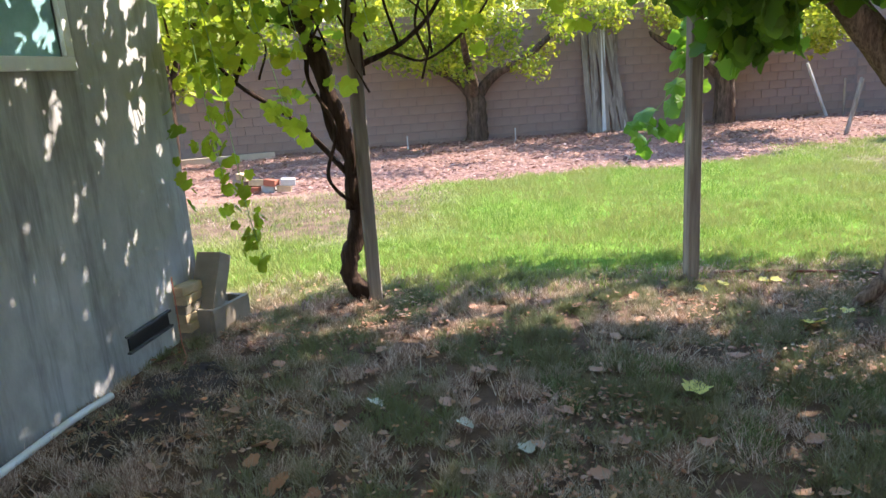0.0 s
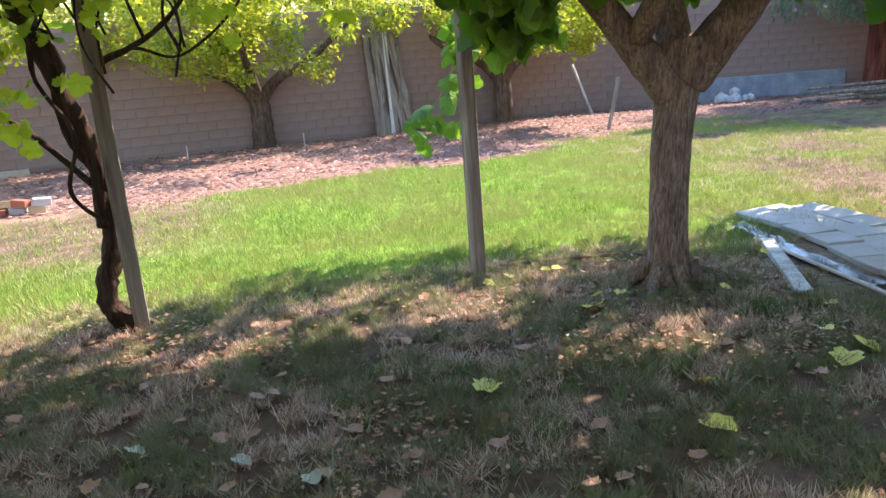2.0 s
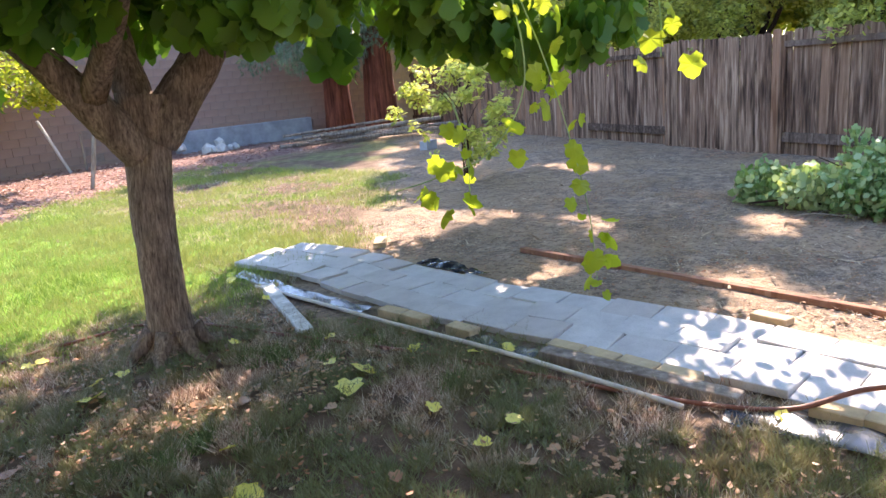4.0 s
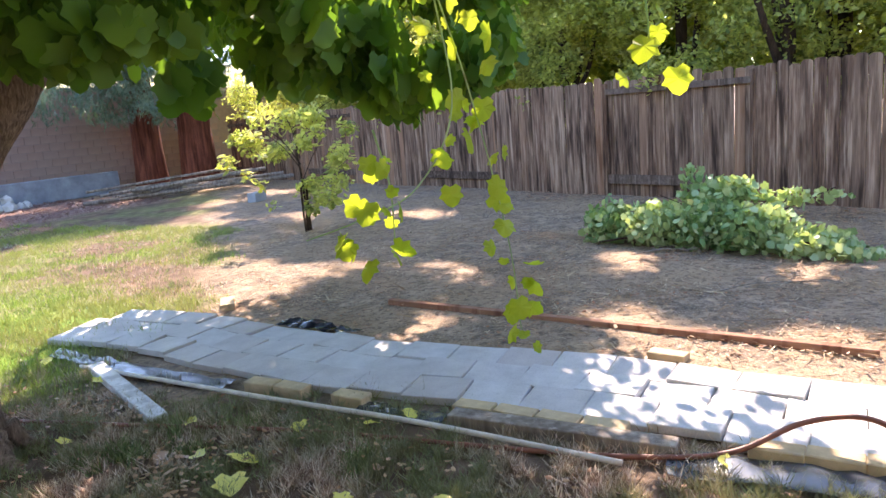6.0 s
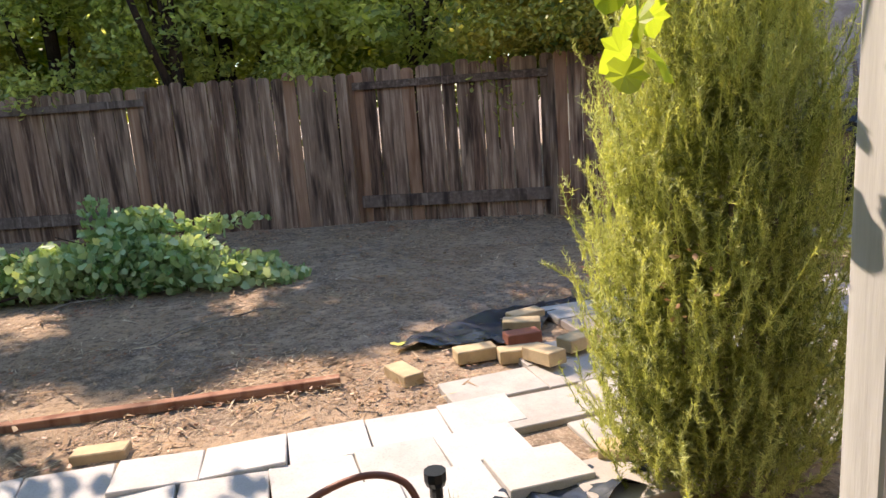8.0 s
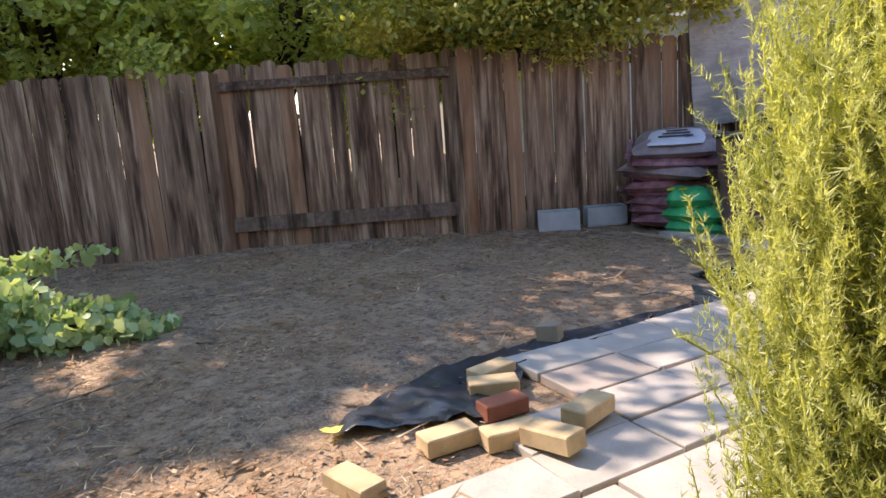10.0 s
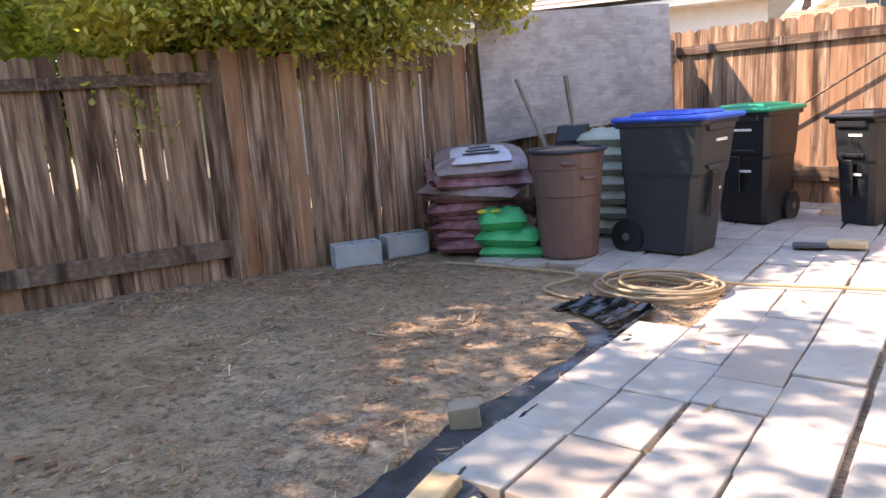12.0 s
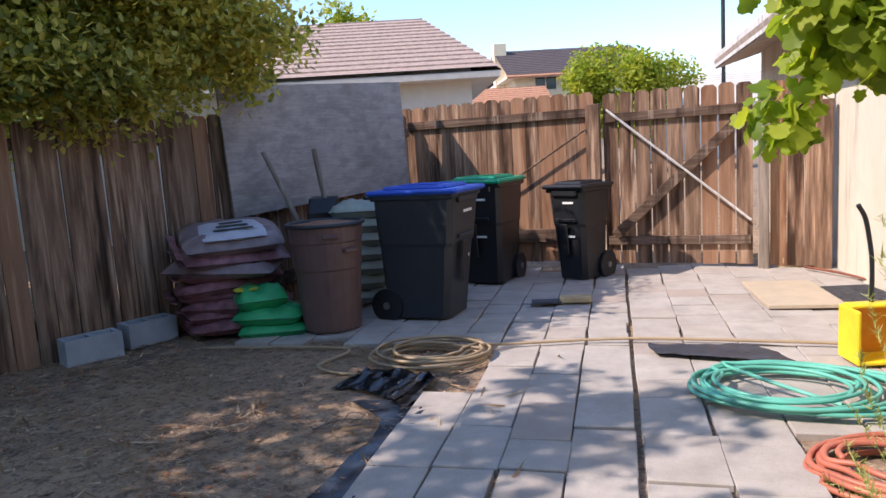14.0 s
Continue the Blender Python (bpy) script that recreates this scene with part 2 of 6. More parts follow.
LEAF = {
    "oval": ([(0, 0, 0), (0.28, 0.35, 0.05), (0.2, 0.75, 0.04), (0, 1, -0.06), (-0.2, 0.75, 0.04), (-0.28, 0.35, 0.05)], [(0, 1, 2), (0, 2, 3), (0, 3, 4), (0, 4, 5)]),
    "vine": ([(0, 0.38, 0.05), (0, 0, 0), (0.26, -0.14, 0.0), (0.5, 0.08, -0.05), (0.43, 0.27, 0.0), (0.6, 0.5, -0.05), (0.4, 0.6, 0.0), (0.26, 0.86, -0.03), (0, 1, -0.1),
              (-0.26, 0.86, -0.03), (-0.4, 0.6, 0.0), (-0.6, 0.5, -0.05), (-0.43, 0.27, 0.0), (-0.5, 0.08, -0.05), (-0.26, -0.14, 0.0)],
             [(0, i, i + 1) for i in range(1, 14)] + [(0, 14, 1)]),
    "needle": ([(-0.06, 0, 0), (0.06, 0, 0), (0, 1, 0)], [(0, 1, 2)]),
    "sprig": ([(-0.05, 0, 0), (0.05, 0, 0), (0, 1, 0), (0, 0.2, 0), (0.3, 0.5, 0.05), (0.06, 0.35, 0), (-0.3, 0.55, 0.05), (-0.06, 0.4, 0), (0.25, 0.85, 0), (-0.25, 0.85, 0)],
              [(0, 1, 2), (3, 4, 5), (3, 6, 7), (5, 8, 7), (7, 9, 5)]),
}


def leaves(name, centres, size, shape, material, parent=None, seed=1, droop=0.5, spread=1.0, upright=False):
    """Leaves at the centres: hanging (droop 1) or turned every way."""
    rng = np.random.default_rng(seed)
    c = np.asarray(centres, float)
    n = len(c)
    v, f = np.array(LEAF[shape][0], float), np.array(LEAF[shape][1])
    yaw = rng.uniform(0, 2 * np.pi, n)
    pitch = (rng.uniform(0.9, 1.55, n) if upright else rng.normal(-droop * 1.1, 0.45 * spread, n))
    roll = rng.normal(0, 0.6 * spread, n)
    s = size * rng.uniform(0.6, 1.25, n)
    d = np.stack([np.cos(yaw) * np.cos(pitch), np.sin(yaw) * np.cos(pitch), np.sin(pitch)], 1)
    side = np.stack([-np.sin(yaw), np.cos(yaw), 0 * yaw], 1)
    up = np.cross(side, d)
    a = side * np.cos(roll)[:, None] + up * np.sin(roll)[:, None]
    b = np.cross(a, d)
    p = c[:, None] + s[:, None, None] * (v[None, :, 0:1] * a[:, None] + v[None, :, 1:2] * d[:, None] + v[None, :, 2:3] * b[:, None])
    faces = (f[None] + (np.arange(n) * len(v))[:, None, None]).reshape(-1, 3)
    return mesh_from(name, p.reshape(-1, 3), faces, material, parent)


def clump_points(n, blobs, seed=1, shell=0.5):
    """Points in a union of uneven ellipsoids (x, y, z, rx, ry, rz), thinned by noise so that gaps show."""
    rng = np.random.default_rng(seed)
    B = np.array(blobs, float)
    w = B[:, 3] * B[:, 4] * B[:, 5]
    idx = rng.choice(len(B), n, p=w / w.sum())
    d = rng.normal(size=(n, 3))
    d /= np.linalg.norm(d, axis=1)[:, None]
    r = rng.uniform(shell, 1, n) ** 0.6 * (1 + 0.12 * rng.normal(size=n))
    return B[idx, :3] + d * r[:, None] * B[idx, 3:6]


def blobs_in(n, centre, radii, size, seed):
    rng = random.Random(seed)
    out = []
    for _ in range(n):
        while True:
            p = [rng.uniform(-1, 1) for _ in range(3)]
            if sum(q * q for q in p) < 1:
                break
        s = size * rng.uniform(0.6, 1.3)
        out.append((*(c + q * r for c, q, r in zip(centre, p, radii)), s, s, s * 0.8))
    return out


# ---- ground ----
def hill(x, y):
    """Height of the ground: level near the house, uneven elsewhere."""
    return G + 0.018 * noise.noise(Vector((x * 0.9, y * 0.9, 0))) + 0.008 * noise.noise(Vector((x * 4, y * 4, 3)))


def smooth(a, b, x):
    t = min(1, max(0, (x - a) / (b - a)))
    return t * t * (3 - 2 * t)


def zone(x, y):
    """Shares of green lawn, dry lawn and bark mulch at a place; the rest is bare dirt."""
    w = 0.5 * noise.noise(Vector((x * 0.8, y * 0.8, 7))) + 0.25 * noise.noise(Vector((x * 2.3, y * 2.3, 1)))
    edge_e = 5.2 + 0.95 * (y - 6) if y > 6 else 3.4 + 1.8 * smooth(5, 6, y)
    lawn = smooth(0.35, -0.35, x - edge_e - w) * smooth(-0.3, 0.3, y - 0.3 - w)
    north = 10.9 + 0.32 * x if x < 3 else 11.9 + 0.1 * (x - 3) * 6
    north = min(north, 14.8)
    lawn *= smooth(0.5, -0.5, y - north - 1.6 * w)
    yard = smooth(0.5, -0.5, x - (10.0 + 0.43 * y)) * smooth(0.6, -0.6, y - 20)
    green = smooth(-0.7, 0.5, y - 5.4 - 0.05 * x - w) * max(smooth(2.2, -1.5, x - 4.5 - 2 * w), 0.55 * smooth(-0.1, 0.25, w + 0.1))
    green *= 1 - 0.85 * smooth(-0.8, -2.4, x + w) * smooth(6.2, 7.6, y)
    mulch = smooth(-0.4, 0.4, y - north - 1.6 * w) * (1 - lawn) * yard * smooth(12.6, 11.6, x)
    field = smooth(21, 24, y)
    return lawn * green, max(lawn * (1 - green), field), mulch


def ground():
    xs = sorted({*np.round(np.arange(-10, 18.01, 0.14), 3), *range(-60, 61, 10), -1500, -400, 400, 1500, -120, 120})
    ys = sorted({*np.round(np.arange(-8, 23.01, 0.14), 3), *range(-60, 61, 10), -1500, -400, 400, 1500, -120, 120})
    verts = [(x, y, hill(x, y)) for y in ys for x in xs]
    nx = len(xs)
    faces = [(j * nx + i, j * nx + i + 1, (j + 1) * nx + i + 1, (j + 1) * nx + i) for j in range(len(ys) - 1) for i in range(nx - 1)]
    ob = mesh_from("ground", verts, faces, ground_mat(), smooth=True)
    at = ob.data.attributes.new("zone", "FLOAT_COLOR", "POINT")
    at.data.foreach_set("color", np.array([(*zone(v[0], v[1]), 1) for v in verts], np.float32).ravel())
    return tagged(ob, "bare grey brown dirt, dry lawn, green lawn and mulch", "ground", kind="structure")


def ground_mat():
    m = Mat("ground_soil", 0.95, spec=0.1)
    v = m.coords((1, 1, 1), "World")
    big, mid, fine = m.noise(v, 0.8, 3), m.noise(v, 5, 5, 0.7), m.noise(v, 60, 4, 0.7)
    dirt = m.ramp(mid, [(0.3, (0.12, 0.092, 0.073)), (0.5, (0.26, 0.19, 0.14)), (0.68, (0.54, 0.385, 0.26))])
    dirt = m.mix(m.ramp(fine, [(0.48, (0, 0, 0)), (0.66, (0.75, 0.75, 0.75))]), dirt, (0.5, 0.41, 0.31))
    dirt = m.mix(m.ramp(big, [(0.4, (0, 0, 0)), (0.62, (0.6, 0.6, 0.6))]), dirt, (0.42, 0.29, 0.18))
    clump = m.noise(v, 17, 5, 0.75)
    dirt = m.mix(m.ramp(clump, [(0.5, (0, 0, 0)), (0.62, (0.75, 0.75, 0.75))]), dirt, (0.1, 0.075, 0.06))
    dry = m.ramp(mid, [(0.3, (0.07, 0.045, 0.031)), (0.6, (0.19, 0.125, 0.086)), (0.8, (0.34, 0.235, 0.16))])
    grn = m.ramp(mid, [(0.3, (0.08, 0.15, 0.02)), (0.6, (0.17, 0.29, 0.035)), (0.8, (0.3, 0.36, 0.09))])
    mul = m.ramp(fine, [(0.35, (0.12, 0.06, 0.045)), (0.5, (0.3, 0.17, 0.13)), (0.65, (0.46, 0.33, 0.27))])
    at = m.t.nodes.new("ShaderNodeAttribute")
    at.attribute_name = "zone"
    sep = m.t.nodes.new("ShaderNodeSeparateColor")
    m.link(at.outputs["Color"], sep.inputs[0])
    c = m.mix(sep.outputs[0], dirt, grn)
    c = m.mix(sep.outputs[1], c, dry)
    c = m.mix(sep.outputs[2], c, mul)
    m.color(c).bump(fine, 0.7, 0.02)
    return m.m


ground()


# ---- fences ----
FENCE_S, FENCE_K, FENCE_N = Vector((7.7, -4.4)), Vector((9.75, -0.3)), Vector((16.9, 17.37))
FENCE_END = Vector((6.68, -6.66))


def picket_mesh(height, width=0.1435, thick=0.018):
    bm = bmesh.new()
    c = 0.03
    prof = [(-width / 2, 0), (width / 2, 0), (width / 2, height - c), (width / 2 - c, height), (-width / 2 + c, height), (-width / 2, height - c)]
    a = [bm.verts.new((x, -thick / 2, z)) for x, z in prof]
    b = [bm.verts.new((x, thick / 2, z)) for x, z in prof]
    bm.faces.new(a)
    bm.faces.new(b[::-1])
    for i in range(6):
        bm.faces.new((a[i], b[i], b[(i + 1) % 6], a[(i + 1) % 6]))
    bmesh.ops.recalc_face_normals(bm, faces=bm.faces)
    me = bpy.data.meshes.new("picket")
    bm.to_mesh(me)
    bm.free()
    me.materials.append(M["fence"])
    return me


PICKETS = [picket_mesh(h) for h in (1.75, 1.77, 1.79)]


def panel(fence, a, b, inner, rng, pitch=0.147):
    """Pickets from a to b; inner: the rails show on the yard side."""
    d = (b - a)
    ang = math.degrees(math.atan2(d.y, d.x))
    nrm = Vector((-d.y, d.x)).normalized()
    off = -0.035 if not inner else 0.035
    if nrm.x > 0:
        nrm = -nrm
    n = int(d.length / pitch)
    for i in range(n):
        p = a + d * ((i + 0.5) / n) + nrm * (-off)
        ob = new("picket", rng.choice(PICKETS))
        ob.parent = fence
        ob.matrix_basis = pose(p.x, p.y, G - 0.02 + rng.uniform(-0.02, 0.02), 0, rng.uniform(-0.5, 0.5), ang + 180 * rng.randint(0, 1))
    for z in (1.42, 0.1) if inner else (1.42, 0.1):
        c = (a + b) / 2
        bm = boxed((d.length - 0.02, 0.04, 0.085 if z > 1 else 0.14), (c.x, c.y, z - 0.02), (0, 0, ang), 0.004)
        part("rail", bm, "fence_rail", fence)


def fence_line(fence, a, b, first_inner, seed, spacing=2.45):
    rng = random.Random(seed)
    n = max(1, round((b - a).length / spacing))
    for i in range(n):
        p, q = a + (b - a) * (i / n), a + (b - a) * ((i + 1) / n)
        panel(fence, p, q, (i % 2 == 0) == first_inner, rng)
        bm = boxed((0.09, 0.09, 1.72), (p.x, p.y, G + 0.84), (0, 0, 30), 0.004)
        part("post", bm, "fence", fence)


fence = thing("board_fence", "dark weathered wooden board fence round the yard", "fence", kind="structure")
fence_line(fence, FENCE_K, FENCE_S, True, 3, 2.3)
fence_line(fence, FENCE_K, FENCE_N, False, 4, 2.52)
fence_line(fence, FENCE_S, FENCE_END, True, 5, 2.4)


# ---- masonry walls round the north of the yard ----
WALL_H = 3.0


def wall_mat():
    m = Mat("block_wall_paint", 0.9, spec=0.15)
    v = m.coords((1, 1, 1))
    f = m.noise(v, 1.3, 5)
    c = m.ramp(f, [(0.3, (0.26, 0.17, 0.135)), (0.7, (0.38, 0.26, 0.21))])
    c = m.mix(m.ramp(m.random(), [(0, (0, 0, 0)), (1, (0.4, 0.4, 0.4))]), c, (0.3, 0.23, 0.2))
    m.color(c).bump(m.noise(v, 40, 3), 0.4, 0.01)
    return m.m


M["wallblock"] = wall_mat()
M["mortar"] = plain_mat("wall_mortar", (0.26, 0.2, 0.17), 0.95)


def slab_wall(name, a, b, height, thick, material, label, base=G - 0.2):
    a, b = Vector(a), Vector(b)
    d = b - a
    c = (a + b) / 2
    bm = boxed((d.length, thick, height), (c.x, c.y, base + height / 2), (0, 0, math.degrees(math.atan2(d.y, d.x))))
    return solid(name, bm, material, label, "wall", "structure")


WA, WB, WC = Vector((-11.0, 14.75)), Vector((7.5, 19.4)), Vector((26.0, 17.6))
wall_a = slab_wall("wall_north", WA, WB, WALL_H, 0.16, "mortar", "tall brown concrete block garden wall")
wall_b = slab_wall("wall_north_east", WB, WC, WALL_H, 0.16, "mortar", "tall grey brown concrete block garden wall")


# ---- house ----
def stucco_mat(name, a, b, stain):
    m = Mat(name, 0.95, spec=0.15)
    v = m.coords((1, 1, 0.55), "World")
    big, mid = m.noise(v, 1.6, 6, 0.65), m.noise(v, 7, 5)
    c = m.ramp(big, [(0.3, a), (0.7, b)])
    c = m.mix(m.ramp(mid, [(0.5, (0, 0, 0)), (0.75, (0.5, 0.5, 0.5))]), c, stain)
    drip = m.noise(m.coords((2.6, 2.6, 0.3), "World"), 1.7, 5, 0.7)
    c = m.mix(m.ramp(drip, [(0.5, (0, 0, 0)), (0.7, (0.7, 0.7, 0.7))]), c, tuple(0.55 * q for q in stain))
    m.color(c).bump(m.noise(v, 55, 3), 0.35, 0.006)
    return m.m


M["stucco"] = stucco_mat("old_stucco", (0.33, 0.32, 0.3), (0.56, 0.55, 0.53), (0.21, 0.19, 0.17))
M["cream"] = stucco_mat("cream_stucco", (0.62, 0.56, 0.45), (0.71, 0.65, 0.54), (0.56, 0.5, 0.4))


def box_between(lo, hi, bm=None, bevel=0.0):
    lo, hi = Vector(lo), Vector(hi)
    return box(bm or bmesh.new(), hi - lo, (lo + hi) / 2, bevel=bevel)


HX = -2.35
WIN = (2.35, 3.5, 1.66, 2.7)
house = thing("house", "old stained grey stucco house wall under the vine", "house", kind="structure")
bm = bmesh.new()
box_between((HX - 0.2, -9, G - 0.2), (HX, WIN[0], 3.1), bm)
box_between((HX - 0.2, WIN[1], G - 0.2), (HX, 4.5, 3.1), bm)
box_between((HX - 0.2, WIN[0], G - 0.2), (HX, WIN[1], WIN[2]), bm)
box_between((HX - 0.2, WIN[0], WIN[3]), (HX, WIN[1], 3.1), bm)
box_between((-9, 4.3, G - 0.2), (HX - 0.2, 4.5, 3.1), bm)
part("wall", bm, "stucco", house)
part("roof", boxed((9, 16, 0.2), (-6.3, -2.6, 3.2), bevel=0.02), "grey_wood", house)
bm = bmesh.new()
y0, y1, z0, z1 = WIN
for lo, hi in (((y0 - 0.06, z0 - 0.07), (y1 + 0.06, z0)), ((y0 - 0.06, z1), (y1 + 0.06, z1 + 0.06)), ((y1, z0), (y1 + 0.06, z1)), ((y0 - 0.06, z0), (y0, z1))):
    box_between((HX - 0.06, lo[0], lo[1]), (HX + 0.03, hi[0], hi[1]), bm, 0.004)
part("window_frame", bm, "white", house, "white painted window frame")
part("pane", box_between((HX - 0.03, y0, z0), (HX - 0.01, y1, z1)), "glass", house)
# cream wall by the gate
CX = 2.42
M["roof_tan"] = plain_mat("tan_shingle", (0.4, 0.32, 0.27), 0.9, vary=0.3)
wall_cream = thing("house_wing", "cream stucco house wall by the gate", "house", kind="structure")
part("wall", box_between((CX - 2.0, -9.6, G - 0.2), (CX, -1.5, 2.45)), "cream", wall_cream)
part("roof", boxed((3.4, 8.6, 0.12), (1.35, -5.6, 2.62), (0, 16, 0)), "roof_tan", wall_cream)
part("fascia", boxed((0.03, 8.62, 0.18), (2.97, -5.6, 2.2)), "white_wood", wall_cream, "white painted fascia board")


# ---- trees and vines ----
def limb(name, pts, r0, r1, material, parent, sides=10, lump=0.06, seed=0, n=6):
    sp = smooth_path(pts, n)
    k = len(sp) - 1
    return part(name, tube(bmesh.new(), sp, [r0 + (r1 - r0) * (i / k) ** 0.8 for i in range(k + 1)], sides, True, lump, seed), material, parent, smooth=True)


# big shade tree
TX, TY = 2.3, 4.68
tree = thing("mulberry_tree", "shade tree with a ridged brown trunk forking low into thick limbs", "tree", (TX, TY, G))
tree.rotation_euler = Matrix.Rotation(radians(3.6), 3, Vector((0.57, 0.82, 0))).to_euler()
sp = smooth_path([(0.0, 0, -0.05), (0.0, 0, 0.12), (-0.02, 0, 0.4), (-0.03, 0.02, 0.9), (0, 0.04, 1.35), (0.02, 0.04, 1.6)], 5)
k = len(sp) - 1
rr = [0.25, 0.225, 0.195, 0.172, 0.155] + [0.142 - 0.02 * math.sin(math.pi * i / (k - 5)) + 0.03 * (i / (k - 5)) ** 3 for i in range(k - 4)]
part("trunk", tube(bmesh.new(), sp, rr[:k + 1], 20, True, 0.035, 2), "bark", tree, smooth=True)
for k in range(7):
    a = k * 0.9 + 0.3
    limb("root", [(0.13 * math.cos(a), 0.13 * math.sin(a), 0.16), (0.19 * math.cos(a), 0.19 * math.sin(a), 0.07), (0.25 * math.cos(a), 0.25 * math.sin(a), 0.02), (0.34 * math.cos(a + 0.2), 0.34 * math.sin(a + 0.2), -0.04)], 0.06, 0.025, "bark", tree, 8, 0.1, 40 + k)
# limbs spread along the picture plane of the first looks: toward -x and +x
limb("limb", [(-0.02, 0.04, 1.25), (-0.3, 0.06, 1.55), (-0.62, 0.1, 1.9), (-1.3, 0.1, 2.5), (-2.2, 0, 3.1)], 0.14, 0.04, "bark", tree, 12, seed=3)
limb("limb", [(0.03, 0.03, 1.35), (0.25, -0.1, 1.7), (0.55, -0.25, 2.15), (1.2, -0.5, 2.7), (2.0, -0.9, 3.2)], 0.16, 0.05, "bark", tree, 12, seed=4)
limb("limb", [(0.0, 0.05, 1.4), (-0.05, 0.2, 1.9), (0.0, 0.5, 2.6), (0.1, 0.9, 3.4)], 0.13, 0.04, "bark", tree, 10, seed=5)
limb("limb", [(-0.3, 0.0, 1.6), (-0.3, -0.5, 2.1), (-0.5, -1.3, 2.6), (-0.6, -2.2, 2.9)], 0.08, 0.03, "bark", tree, 8, seed=6)
# limb and leaf clumps added out of view to shade the garden path
limb("limb", [(1.2, -0.5, 2.7), (2.4, -0.1, 2.85), (3.6, 0.5, 2.9), (4.6, 1.0, 3.0)], 0.07, 0.03, "bark", tree, 8, seed=26)
path_shade_blobs = blobs_in(46, (4.1, 0.75, 3.1), (1.15, 2.2, 0.3), 0.42, 27)
leaves("crown", clump_points(7500, path_shade_blobs, 28, 0.3), 0.16, "oval", "leaf", tree, 29, 1.0)
cb = blobs_in(80, (0.9, 0.1, 3.3), (3.9, 3.0, 0.8), 0.55, 7)
part_crown = leaves("crown", clump_points(15500, cb, 8, 0.3), 0.16, "oval", "leaf", tree, 9, 1.0)
leaves("crown", clump_points(1100, [(0.15, 0.3, 2.5, 0.55, 0.4, 0.22), (-0.4, 0.2, 2.4, 0.5, 0.4, 0.3), (0.08, 0.42, 2.12, 0.4, 0.25, 0.26)], 37, 0.2), 0.13, "vine", "leaf", tree, 38, 1.2)
hang = blobs_in(22, (-1.15, -0.3, 2.08), (0.9, 0.5, 0.36), 0.16, 17) + blobs_in(40, (1.3, -1.2, 2.2), (1.8, 0.9, 0.42), 0.2, 18) + blobs_in(14, (-0.95, 0.2, 1.75), (0.35, 0.3, 0.15), 0.13, 19)
leaves("crown", clump_points(2700, hang, 10, 0.2), 0.14, "vine", "leaf", tree, 11, 1.3, 0.8)


# grape arbor
def square_post(name, x, y, h, material, label, size=0.09, rz=20.0, lean=0.0):
    p = thing(name, label, "post", (x, y, G))
    p.rotation_euler = (0, radians(lean), radians(rz))
    part("shaft", boxed((size, size, h), (0, 0, h / 2 - 0.05), bevel=0.006), material, p)
    return p


square_post("arbor_post", -1.2, 4.93, 2.5, "grey_wood", "weathered square wooden arbor post with a grape vine behind it", rz=25)
square_post("arbor_post", 1.12, 5.33, 2.5, "grey_wood", "weathered square wooden arbor post on the edge of the lawn", rz=20)
square_post("arbor_post", 2.45, 0.12, 2.6, "white_wood", "white painted arbor post beside the rosemary", rz=0)
arbor = thing("arbor_beams", "weathered wooden beams of the grape arbor", "arbor", (0, 0, 2.3), kind="structure")
part("beam", boxed((6.8, 0.09, 0.14), (0.9, 5.15, 0.1), (0, 0, 9.8)), "grey_wood", arbor)
part("beam", boxed((4.2, 0.09, 0.14), (0.35, 0.12, 0.1)), "grey_wood", arbor)
vine = thing("grape_vine", "dark twisted grape vine climbing the arbor post", "vine", (-1.33, 4.98, G))
limb("trunk", [(0.14, 0.0, -0.03), (0.04, 0, 0.06), (-0.06, 0, 0.17), (-0.05, 0, 0.34), (0.02, 0.03, 0.58), (0.03, 0.03, 0.95), (-0.02, 0.02, 1.3), (-0.14, 0.0, 1.7), (-0.24, 0, 2.1), (-0.22, 0, 2.5)], 0.08, 0.045, "vine", vine, 10, 0.2, 3)
limb("cane", [(0.0, 0.0, 0.7), (0.02, 0, 1.2), (-0.12, 0.05, 1.6), (-0.2, 0.05, 2.0), (0.1, 0.0, 2.45)], 0.05, 0.035, "vine", vine, 8, 0.15, 4)
limb("cane", [(0.05, -0.05, 0.72), (-0.12, -0.1, 0.95), (-0.04, -0.08, 1.3), (-0.22, -0.05, 1.7), (-0.1, 0, 2.3)], 0.016, 0.012, "vine", vine, 6, 0.1, 5)
limb("cane", [(0.0, 0, 0.95), (-0.35, 0, 1.35), (-0.75, -0.05, 1.65), (-0.95, -0.1, 2.0), (-1.05, -0.1, 2.5)], 0.022, 0.01, "vine", vine, 6, 0.1, 6)
limb("cane", [(0.1, 0, 1.68), (0.5, -0.05, 1.85), (0.75, -0.05, 2.1), (0.95, 0, 2.55)], 0.022, 0.01, "vine", vine, 6, 0.1, 7)
limb("cane", [(0.45, -0.05, 1.83), (0.35, 0, 2.15), (0.25, 0, 2.6)], 0.012, 0.007, "vine", vine, 5, 0.1, 8)
